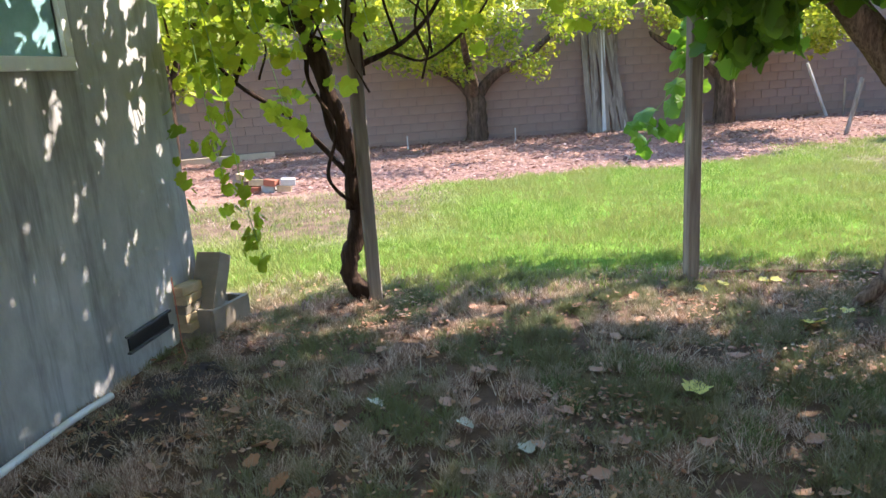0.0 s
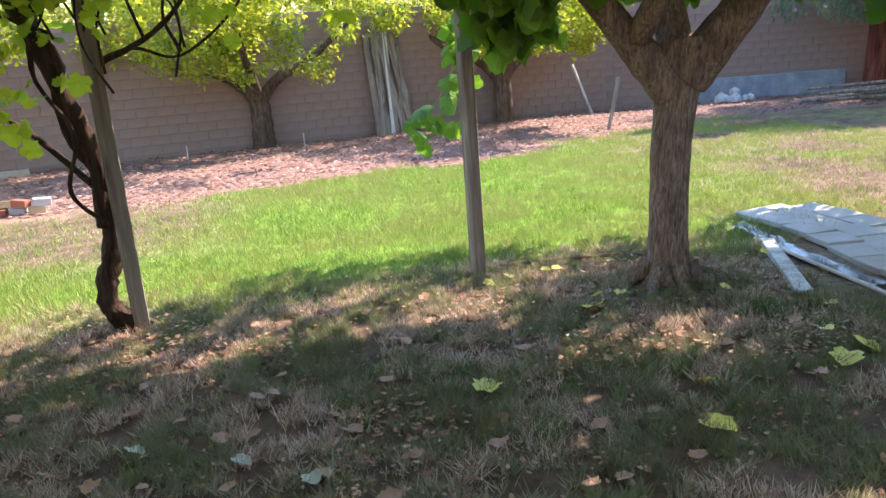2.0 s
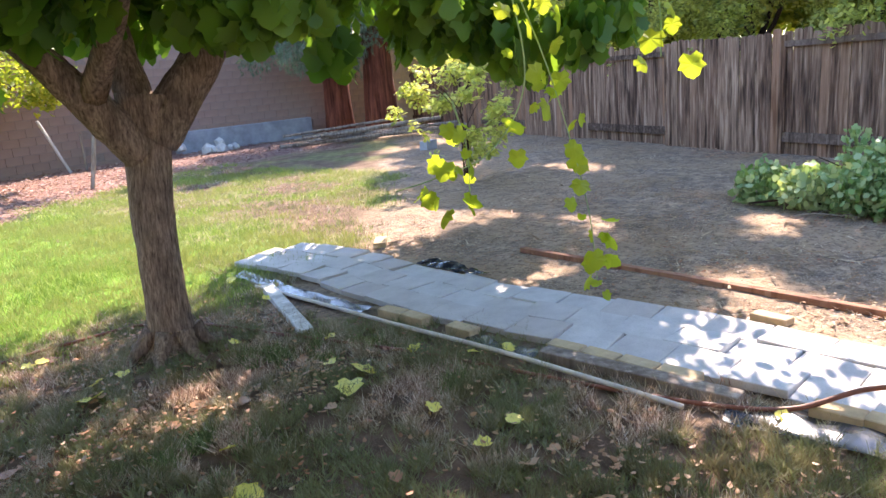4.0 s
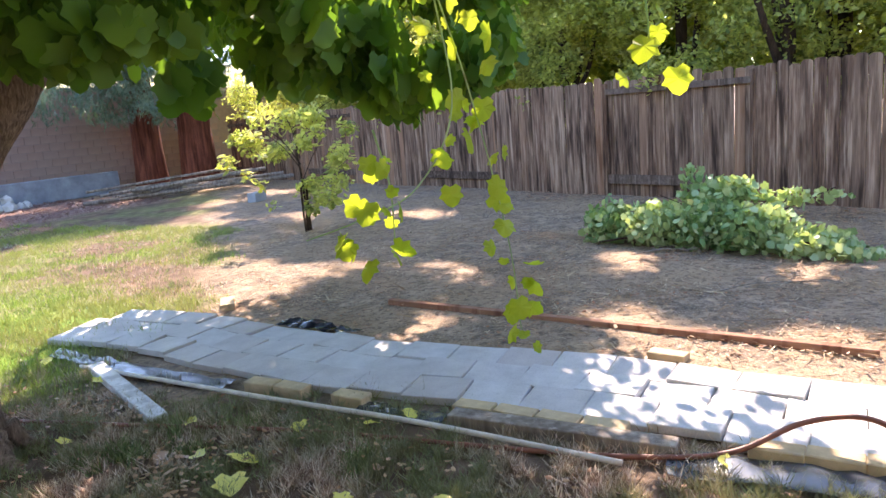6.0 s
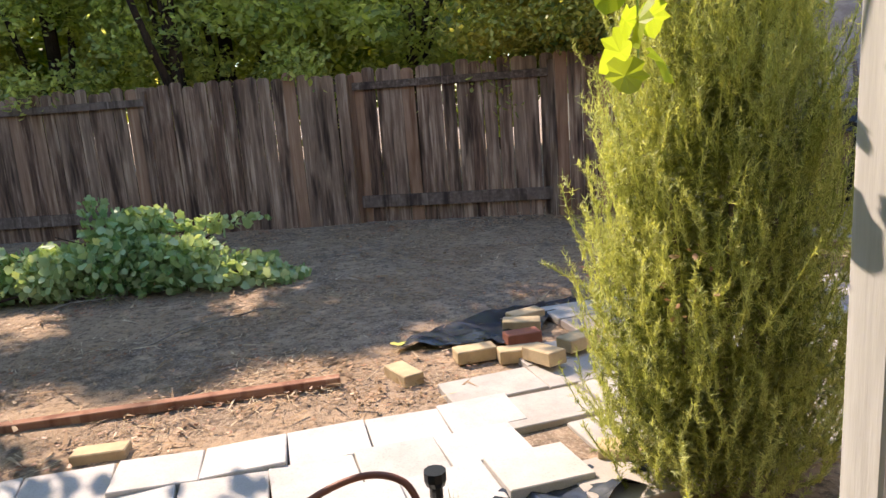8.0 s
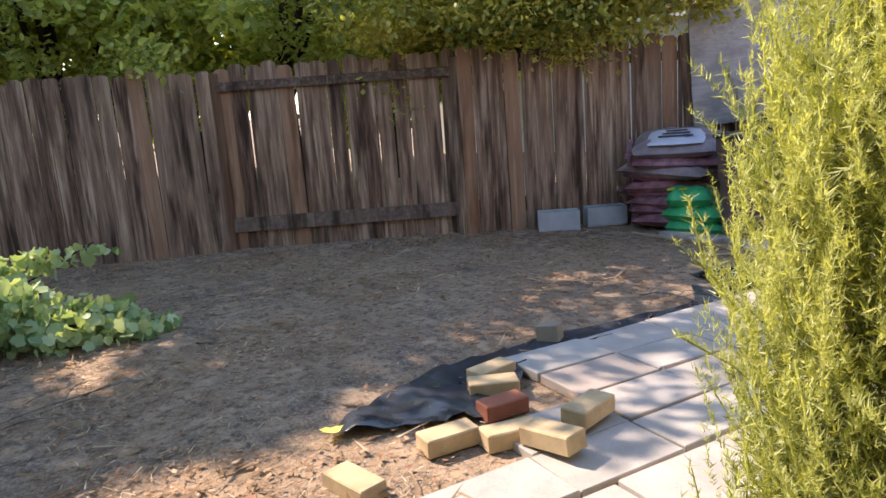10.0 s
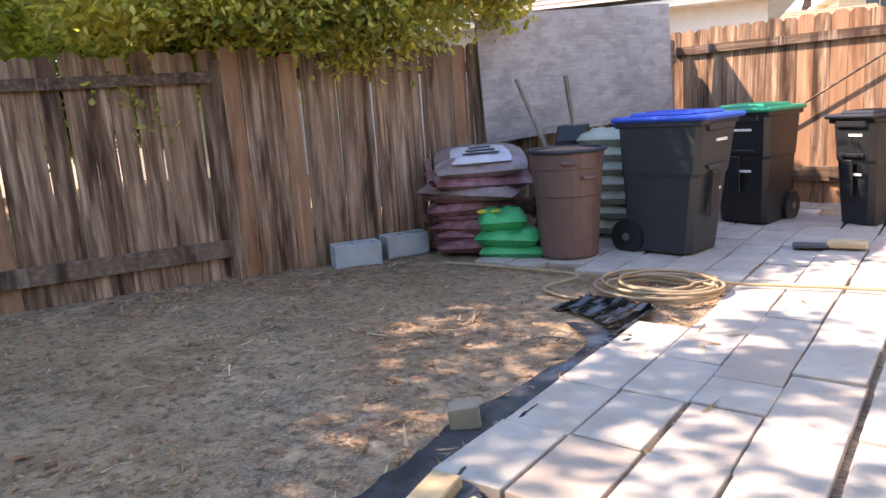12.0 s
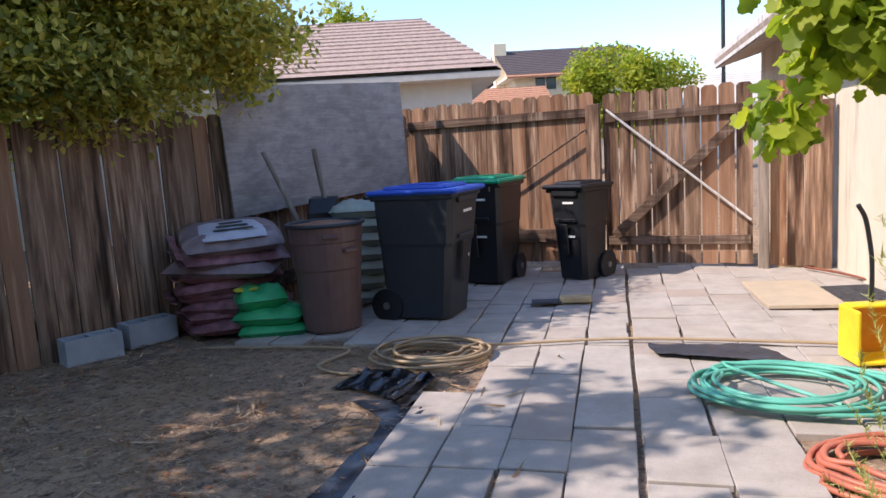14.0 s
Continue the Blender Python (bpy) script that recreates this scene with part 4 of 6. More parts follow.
M["print_dark"] = plain_mat("dark_print", (0.05, 0.06, 0.07), 0.5)
M["hose_tan"] = plain_mat("tan_hose", (0.4, 0.3, 0.19), 0.5, vary=0.15)
M["hose_green"] = plain_mat("green_hose", (0.13, 0.47, 0.37), 0.4, vary=0.15)
M["hose_red"] = plain_mat("terracotta_hose", (0.5, 0.16, 0.1), 0.45, vary=0.2)
M["hose_brown"] = plain_mat("brown_hose", (0.22, 0.08, 0.05), 0.5, vary=0.25)
M["pipe"] = plain_mat("dirty_white_pipe", (0.62, 0.56, 0.48), 0.6, vary=0.2, scale=14)
M["dustpan"] = plain_mat("yellow_plastic", (0.85, 0.62, 0.02), 0.4)
M["dustpan_in"] = plain_mat("orange_plastic", (0.6, 0.24, 0.01), 0.5)
M["grate"] = plain_mat("dark_rubber", (0.09, 0.09, 0.1), 0.8, vary=0.4, scale=20)
M["slab"] = plain_mat("tan_slab", (0.47, 0.39, 0.29), 0.9, vary=0.1)
M["stone_white"] = plain_mat("pale_rubble", (0.55, 0.54, 0.52), 0.95, vary=0.2, bump=0.6)
M["footing"] = plain_mat("grey_blue_footing", (0.3, 0.32, 0.36), 0.95, vary=0.3, scale=3, bump=0.5)

# mulch bags by the fence
for i in range(9):
    rng = random.Random(100 + i)
    t = thing("mulch_bag", ("clear and maroon mulch bag with white print topping the pile" if i == 8 else "maroon mulch bag in a slumped stack by the fence"), "bag",
              (7.46 + rng.uniform(-0.07, 0.05), -3.92 + rng.uniform(-0.06, 0.06), G + 0.01 + 0.079 * i), -62 + rng.uniform(-13, 13) + (6 if i == 0 else 0), "stacked mulch bags")
    k = 1 + 0.06 * math.sin(i * 1.3) + (0.08 if i == 0 else 0)
    t.rotation_euler.x += radians(rng.uniform(-4, 4))
    if i > 5:
        t.rotation_euler.y -= radians((6, 10, 17)[i - 6])
        t.location.z += (0.0, 0.01, 0.05)[i - 6]
    part("film", pillow(bmesh.new(), 0.56 * k, 0.82 * k, 0.135 if i < 8 else 0.17, seed=i), "bag_grey" if i in (6, 8) else "bag_red", t, smooth=True)
    part("seam", boxed((0.5, 0.05, 0.006), (0, 0.435, 0.05), (15, 0, 4)), "bag_red", t)
    if i == 8:
        part("printed_panel", pillow(bmesh.new(), 0.36, 0.5, 0.06, pose(-0.07, 0.0, 0.135), seed=8), "label_white", t, smooth=True)
        for q in range(3):
            part("print_bar", boxed((0.03, 0.3 - 0.06 * q, 0.003), (-0.14 + q * 0.07, 0.0, 0.205), (0, 0, 2)), "print_dark", t)
# green soil bags
for i, (dx, dy, dz, rz, mat) in enumerate(((0, 0, 0.0, 20, "bag_green"), (0.02, 0.02, 0.11, 12, "bag_green"), (0.1, 0.0, 0.225, 35, "bag_green"))):
    t = thing("soil_bag", "shiny green soil bag" + (" half open with a yellow flap" if i == 2 else " lying flat in a low pile"), "bag", (7.0 + dx, -3.7 + dy, G + dz), rz, "green soil bags")
    part("film", pillow(bmesh.new(), 0.54 if i < 2 else 0.4, 0.34, 0.14 if i < 2 else 0.17, seed=20 + i), mat, t, smooth=True)
    part("printed_panel", pillow(bmesh.new(), 0.2, 0.15, 0.03, pose(0.1, 0.02, 0.125 if i < 2 else 0.15, 0, 0, 10), seed=30 + i, n=6, k=6), "bag_yellow", t, smooth=True)
# olive sacks behind
for i in range(7):
    t = thing("sack", "pale olive filled sack in a neat stack by the fence", "bag", (6.62 + 0.015 * math.sin(i * 2), -4.72, G + 0.05 + 0.125 * i), 10 + 3 * math.sin(i), "stacked olive sacks")
    part("cloth", pillow(bmesh.new(), 0.5, 0.42, 0.15, seed=40 + i), "bag_olive", t, smooth=True)


def brown_can():
    t = thing("trash_can", "brown ribbed plastic trash can with grey rim on the pavers", "bin", (6.57, -3.82, G + 0.045), 10)
    t.scale = (1, 1, 0.935)
    prof = [(0, 0.215), (0.02, 0.225), (0.5, 0.25), (0.51, 0.258), (0.72, 0.268), (0.73, 0.276), (0.86, 0.283)]
    part("body", tube(bmesh.new(), [(0, 0, z) for z, _ in prof], [r for _, r in prof], 28), "brown", t, smooth=False)
    pts = [(0.29 * math.cos(a), 0.29 * math.sin(a), 0.865) for a in [2 * math.pi * i / 32 for i in range(33)]]
    part("rim", tube(bmesh.new(), pts, 0.017, 8), "charcoal", t, "grey rim")
    for a in (110, 140):
        h = part("handle", boxed((0.12, 0.05, 0.035), (0.28 * math.cos(radians(a)), 0.28 * math.sin(radians(a)), 0.78 if a == 110 else 0.66), (0, 0, a - 90), 0.008), "brown", t)
    bm = bmesh.new()
    bmesh.ops.create_uvsphere(bm, u_segments=12, v_segments=6, radius=0.24, matrix=pose(0, 0, 0.84) @ Matrix.Diagonal((1, 1, 0.2, 1)))
    part("contents", bm, "brownleaf", t, "dry reddish leaves")


brown_can()


def wheelbarrow():
    t = thing("wheelbarrow", "dark wheelbarrow stood upright with two grey wooden handles", "wheelbarrow", (7.05, -4.72, G + 0.03), -70)
    bm = bmesh.new()
    rings = []
    for z, w, y in ((0.05, 0.2, 0.0), (0.15, 0.28, 0.02), (0.5, 0.33, 0.03), (0.85, 0.31, 0.02), (0.97, 0.22, 0.0)):
        rings.append([bm.verts.new((x, y + yy, z)) for x, yy in ((-w, 0), (-w * 0.7, -0.22), (w * 0.7, -0.22), (w, 0), (w * 0.9, 0.02), (-w * 0.9, 0.02))])
    for a, b in zip(rings, rings[1:]):
        for i in range(6):
            bm.faces.new((a[i], a[(i + 1) % 6], b[(i + 1) % 6], b[i]))
    bm.faces.new(rings[0][::-1])
    bm.faces.new(rings[-1])
    bmesh.ops.recalc_face_normals(bm, faces=bm.faces)
    part("tray", bm, "black", t)
    inv = t.matrix_basis.inverted()
    for a, b in (((7.3, -4.52, 0.1), (7.38, -4.5, 1.26)), ((6.8, -4.62, 0.1), (6.95, -4.6, 1.26))):
        a = Vector((7.0, -4.55, 0.35)) if a[0] > 7 else Vector((6.82, -4.64, 0.3))
        part("handle", tube(bmesh.new(), [inv @ a, inv @ Vector(b)], [0.026, 0.022], 8), "grey_wood", t, "grey wooden handle")
    part("wheel", tube(bmesh.new(), [(-0.04, -0.1, 0.05), (0.04, -0.1, 0.05)], 0.06, 16), "black", t)


wheelbarrow()


M["block_tan"] = plain_mat("tan_block", (0.3, 0.25, 0.19), 0.95, vary=0.2, bump=0.5)


def cinder_block(x, y, z, rot, mat="block", label="grey hollow concrete block"):
    t = thing("concrete_block", label, "block", (x, y, z), 0, "hollow concrete blocks")
    t.rotation_euler = [radians(a) for a in rot]
    bm = bmesh.new()
    for s in (-1, 1):
        box(bm, (0.39, 0.035, 0.19), (0, s * 0.0775, 0.095), bevel=0.003)
    for xx in (-0.177, 0, 0.177):
        box(bm, (0.036, 0.12, 0.188), (xx, 0, 0.095), bevel=0.002)
    part("body", bm, mat, t)


cinder_block(8.12, -3.04, G, (0, 0, 57), label="grey hollow concrete block on the dirt by the fence")
cinder_block(7.99, -3.51, G, (0, 0, 64), label="grey hollow concrete block on the dirt by the fence")
cinder_block(-2.17, 4.42, G, (0, 0, 78), "block_tan", label="tan hollow concrete block by the house corner")
lean = solid("concrete_block", boxed((0.39, 0.19, 0.13), bevel=0.004), "block_tan", "tan concrete block leaning behind the brick pile", "block", group="hollow concrete blocks")
lean.matrix_basis = pose(-2.22, 4.42, G + 0.335, 0, -64, 82)


def brick(x, y, z=0.0, rz=0.0, mat="brick_y", label="", size=(0.2, 0.1, 0.06), tilt=(0, 0), group="loose buff bricks"):
    t = solid("brick", boxed(size, (0, 0, size[2] / 2), bevel=0.005), mat, label or "loose buff yellow brick beside the pavers", "brick", group=group)
    t.matrix_basis = pose(x, y, G + z, *tilt, rz)
    return t


for i in range(6):
    brick(-2.3, 4.24, 0.063 * i, 82 + 6 * math.sin(i * 2), "brick_y" if i % 3 else "block_tan", label="buff yellow brick stacked by the house corner", group="bricks stacked by the house")
# bricks at the end of the plastic sheet
for x, y, z, rz, tl in ((5.37, -0.45, 0.0, 100, (0, 0)), (5.22, -0.36, 0.005, 66, (0, 0)), (4.92, 0.04, 0.0, 88, (0, 0)), (4.8, -0.16, 0.0, 80, (3, 0)), (4.62, -0.22, 0.045, 14, (0, 5)), (4.71, -0.46, 0.05, -72, (0, 0)),
                        (4.85, 0.45, -0.02, 15, (0, 0)), (4.6, 1.82, -0.03, 82, (4, 0)), (3.66, -0.1, 0, 60, (0, 0))):
    brick(x, y, z, rz, tilt=tl, size=(0.22, 0.11, 0.07))
brick(5.03, -0.28, 0.0, 88, "brick_r", "loose red brick on the dirt", tilt=(0, 0), size=(0.2, 0.1, 0.07))
for y in (3.88, 3.66, 3.25, 2.55, 2.33, 2.11, 1.89, 1.18, 0.97, 0.76):
    brick(3.47 if y > 3 else 3.55, y, 0.0, 90 + 4 * math.sin(y * 5), label="buff yellow edging brick along the path", size=(0.21, 0.1, 0.065), group="edging bricks")
brick(4.86, 5.56, 0, 45, size=(0.3, 0.12, 0.06))
for i in range(3):
    brick(2.72, -6.22, 0.065 * i, 3 * i, label="buff brick stacked by the gate post", size=(0.4 - 0.08 * i, 0.2, 0.062), group="bricks by the gate")
brick(5.6, -0.97, 0.01, 35, "block_tan", "broken tan brick piece on the black sheet", size=(0.12, 0.1, 0.09), tilt=(4, 6))

# boards and pipes
def board(name, a, b, width, thick, mat, label, z=0.0, category="board"):
    a, b = Vector(a), Vector(b)
    d = b - a
    t = solid(name, boxed((d.length, width, thick), (0, 0, thick / 2), bevel=0.004), mat, label, category)
    t.matrix_basis = pose((a.x + b.x) / 2, (a.y + b.y) / 2, G + z, 0, 0, math.degrees(math.atan2(d.y, d.x)))
    return t


board("garden_edging", (5.26, 4.15), (4.92, 0.76), 0.06, 0.045, "red_wood", "long reddish brown garden edging board on edge in the dirt")
board("plank", (3.40, 5.3), (2.93, 4.12), 0.1, 0.05, "white_wood", "short white painted plank lying on the ground")
board("lumber", (3.43, 2.62), (3.45, 1.55), 0.1, 0.07, "grey_wood", "grey weathered lumber beam beside the path")


def line_thing(name, pts, r, mat, label, category, n=8, sides=8):
    return solid(name, tube(bmesh.new(), smooth_path(pts, n), r, sides), mat, label, category, smooth=True)


line_thing("pvc_pipe", [(3.36, 5.4, G + 0.03), (3.33, 4.4, G + 0.04), (3.3, 3.6, G + 0.05), (3.3, 2.75, G + 0.05), (3.27, 1.74, G + 0.03)], 0.014, "pipe", "long dirty white plastic pipe along the path", "pipe")
line_thing("garden_hose", [(1.3, 5.45, G + 0.02), (1.9, 5.4, G + 0.03), (2.5, 5.2, G + 0.03), (2.85, 4.17, G + 0.02), (3.1, 3.2, G + 0.02), (3.24, 2.3, G + 0.02), (3.34, 1.7, G + 0.03), (3.46, 1.35, G + 0.05), (3.6, 1.1, G + 0.15), (3.62, 0.9, G + 0.2), (3.57, 0.77, G + 0.18), (3.52, 0.72, G + 0.08)], 0.012, "hose_brown", "worn reddish brown garden hose running to the sprinkler valve", "hose")
sp = thing("sprinkler_valve", "white pipe riser with a black sprinkler valve top", "sprinkler", (3.52, 0.7, G))
part("riser", tube(bmesh.new(), [(0, 0, -0.05), (0, 0, 0.12)], 0.02, 10), "white", sp)
part("valve", tube(bmesh.new(), [(0.02, -0.03, 0.0), (0.02, -0.03, 0.16)], 0.022, 10), "black", sp)
part("cap", tube(bmesh.new(), [(0.02, -0.03, 0.16), (0.02, -0.03, 0.18), (0.02, -0.03, 0.21)], [0.03, 0.037, 0.037], 10), "black", sp)
line_thing("drain_pipe", [(-2.28, 2.2, G + 0.05), (-2.27, 2.9, G + 0.06), (-2.22, 3.2, G + 0.07)], 0.02, "white", "white plastic drain pipe along the house wall", "pipe")
line_thing("cord", [(-2.3, 4.08, 0.3), (-2.28, 4.05, 0.1), (-2.22, 3.95, -0.1), (-2.12, 3.8, G + 0.02), (-2.1, 3.6, G + 0.01)], 0.004, "hose_red", "thin orange cord hanging from the bricks", "cord", sides=5)
v = thing("foundation_vent", "dark screened crawl space vent low in the stucco wall", "vent", (HX, 3.82, 0.03))
part("screen", boxed((0.012, 0.44, 0.085), (0.004, 0, 0)), "black", v)
for z in (-0.05, 0.05):
    part("frame", boxed((0.03, 0.48, 0.014), (0.01, 0, z)), "grate", v)


def coil(name, centre, r0, loops, rt, mat, label, seed, tail=(), squash=0.8, lift=0.012):
    rng = random.Random(seed)
    pts = []
    cx, cy = 0.0, 0.0
    for k in range(loops):
        r = r0 * rng.uniform(0.55, 1.05)
        ox, oy, ph = rng.uniform(-0.12, 0.12) * r0 * 2, rng.uniform(-0.1, 0.1) * r0 * 2, rng.uniform(0, 6.28) if k == 0 else ph
        for i in range(16):
            a = ph + 2 * math.pi * i / 16
            f = i / 16
            pts.append((centre[0] + ox * math.sin(f * math.pi) + r * math.cos(a), centre[1] + oy * math.sin(f * math.pi) + r * squash * math.sin(a), G + centre[2] + lift * k + rt * (1 + rng.uniform(0, 0.6))))
    pts += [(x, y, G + z) for x, y, z in tail]
    return solid(name, tube(bmesh.new(), smooth_path(pts, 3), rt, 7), mat, label, "hose", smooth=True)


coil("garden_hose", (5.6, -3.1, 0.01), 0.38, 7, 0.01, "hose_tan", "tan garden hose in a loose coil on dirt and pavers", 3, [(5.1, -3.3, 0.06), (4.4, -3.42, 0.065), (3.7, -3.38, 0.065), (3.05, -3.3, 0.065), (2.7, -3.2, 0.06)])
coil("garden_hose", (3.58, -2.5, 0.05), 0.46, 9, 0.0105, "hose_green", "bright green garden hose in a tangled coil", 5, [(3.2, -2.1, 0.05), (2.9, -2.3, 0.05)], 0.75, 0.006)
coil("garden_hose", (3.38, -1.68, 0.0), 0.34, 7, 0.013, "hose_red", "terracotta red garden hose coiled on the soil", 7, (), 0.9, 0.01)
line_thing("thin_hose", [(7.4, -3.3, G + 0.02), (6.6, -3.3, G + 0.03), (6.2, -3.2, G + 0.04), (6.3, -2.9, G + 0.02), (6.0, -2.75, G + 0.02), (5.6, -2.85, G + 0.03)], 0.01, "hose_tan", "tan hose end snaking over the dirt", "hose")


def sheet(edge_a, edge_b, label, seed=1, lift=0.03, mat="sheet", n=26, m=8, z=0.012):
    """Crumpled film between two edge lines on the ground."""
    A, B = smooth_path([(x, y, 0) for x, y in edge_a], 8), smooth_path([(x, y, 0) for x, y in edge_b], 8)
    verts = []
    for i in range(n + 1):
        pa, pb = A[round(i / n * (len(A) - 1))], B[round(i / n * (len(B) - 1))]
        for j in range(m + 1):
            p = pa.lerp(pb, j / m)
            q = Vector((p.x * 6 + seed, p.y * 6, seed))
            e = abs(noise.noise(q)) + 0.5 * abs(noise.noise(q * 2.7))
            p.x += 0.02 * noise.noise(q * 1.7 + Vector((9, 0, 0)))
            p.y += 0.02 * noise.noise(q * 1.7 + Vector((0, 9, 0)))
            verts.append((p.x, p.y, G + z + lift * 1.8 * e))
    faces = [(i * (m + 1) + j, i * (m + 1) + j + 1, (i + 1) * (m + 1) + j + 1, (i + 1) * (m + 1) + j) for i in range(n) for j in range(m)]
    return tagged(mesh_from("plastic_sheet", verts, faces, mat, smooth=True), label, "plastic sheet")


sheet([(5.28, 0.36), (5.42, 0.18), (5.56, -0.19), (5.61, -0.68)], [(5.22, 0.33), (5.1, 0.0), (5.02, -0.3), (5.36, -0.64)], "black plastic weed sheet lying crumpled beside the pavers", 2, 0.03)
sheet([(5.61, -0.68), (5.66, -1.0), (5.6, -1.5), (5.58, -2.0), (5.85, -2.3)], [(5.36, -0.64), (5.42, -1.1), (5.44, -1.5), (5.4, -2.0), (5.4, -2.4)], "black plastic weed sheet showing along the patio edge", 4, 0.014)
sheet([(6.05, -2.5), (5.8, -2.45), (5.5, -2.2)], [(5.95, -2.85), (5.7, -2.8), (5.45, -2.7)], "black plastic sheet bunched up by the tan hose", 6, 0.035)
sheet([(4.24, -3.28), (3.95, -3.3), (3.6, -3.28)], [(4.2, -3.1), (3.95, -3.04), (3.45, -2.95)], "black fabric scrap lying on the pavers", 8, 0.008, z=0.06)
sheet([(3.62, 0.5), (3.6, 0.2), (3.75, -0.2)], [(3.4, 0.42), (3.42, 0.1), (3.5, -0.25)], "black plastic weed sheet curling out from under the pavers", 10, 0.045)
sheet([(3.48, 1.6), (3.5, 0.9), (3.5, 0.6)], [(3.25, 1.55), (3.3, 0.95), (3.3, 0.6)], "crumpled black plastic weed sheet beside the path", 11, 0.03)
sheet([(3.5, 3.2), (3.5, 2.9), (3.48, 2.65)], [(3.34, 3.15), (3.33, 2.9), (3.34, 2.65)], "black plastic weed sheet showing beside the path", 12, 0.02)
sheet([(3.6, 6.0), (3.52, 5.0), (3.5, 4.1)], [(3.44, 5.9), (3.36, 4.9), (3.36, 4.1)], "black plastic weed sheet along the path edge", 13, 0.025)
sheet([(4.5, 4.7), (4.45, 4.3), (4.42, 3.9)], [(4.66, 4.7), (4.62, 4.3), (4.5, 3.9)], "black plastic weed sheet showing beside the path", 14, 0.03)

t = thing("dustpan", "yellow long-handled dustpan with a black handle on the pavers", "dustpan", (3.03, -3.04, G + 0.05), 10)
bm = bmesh.new()
for sx in (-1, 1):
    box(bm, (0.02, 0.2, 0.3), (sx * 0.15, 0.0, 0.15), bevel=0.006)
box(bm, (0.32, 0.02, 0.3), (0, -0.11, 0.15), bevel=0.006)
box(bm, (0.28, 0.2, 0.02), (0, 0, 0.01), bevel=0.004)
box(bm, (0.28, 0.1, 0.02), (0, -0.06, 0.3), bevel=0.006)
part("pan", bm, "dustpan", t)
part("inside", boxed((0.275, 0.01, 0.27), (0, -0.094, 0.15)), "dustpan_in", t)
part("handle", tube(bmesh.new(), smooth_path([(0, -0.08, 0.3), (0, -0.08, 0.5), (0.01, -0.08, 0.62), (0.05, -0.06, 0.78), (0.1, -0.04, 0.86)], 5), 0.013, 8), "black", t, "black handle")
solid("floor_brush", boxed((0.26, 0.12, 0.05), (4.76, -4.6, G + 0.075), (0, 0, 5), 0.01), "brick_y", "small tan bristle brush on the pavers", "brush")
solid("rubber_mat", boxed((0.24, 0.12, 0.02), (4.99, -4.56, G + 0.062), (0, 0, 8), 0.003), "grate", "small dark rubber mat on the pavers", "mat")
t = thing("door_mat", "dark ribbed rubber mat on the pavers by the cream wall", "mat", (2.62, -4.75, G + 0.05), 8)
part("base", boxed((0.42, 0.62, 0.01), (0, 0, 0.005)), "grate", t)
for i in range(15):
    part("rib", boxed((0.4, 0.015, 0.006), (0, -0.28 + 0.04 * i, 0.013)), "grate", t)
solid("stone_slab", boxed((0.53, 0.92, 0.03), (3.1, -4.76, G + 0.062), (0, 0, 2), 0.004), "slab", "large tan square slab among the pavers", "slab")

# hose bib, conduit and pipes on the cream wall
t = thing("hose_tap", "dark hose tap on the cream wall", "tap", (CX + 0.02, -6.1, 0.15))
part("pipe", tube(bmesh.new(), [(0, 0, 0), (0.09, 0, 0)], 0.012, 8), "metal", t)
part("wheel", tube(bmesh.new(), [(0.09, 0, 0.03), (0.09, 0, 0.05)], 0.035, 12), "black", t)
line_thing("thin_hose", [(2.72, -5.95, G + 0.06), (2.6, -5.7, G + 0.07), (2.5, -5.5, G + 0.07), (2.4, -5.2, G + 0.07)], 0.012, "hose_brown", "dark brown hose lying by the cream wall", "hose")


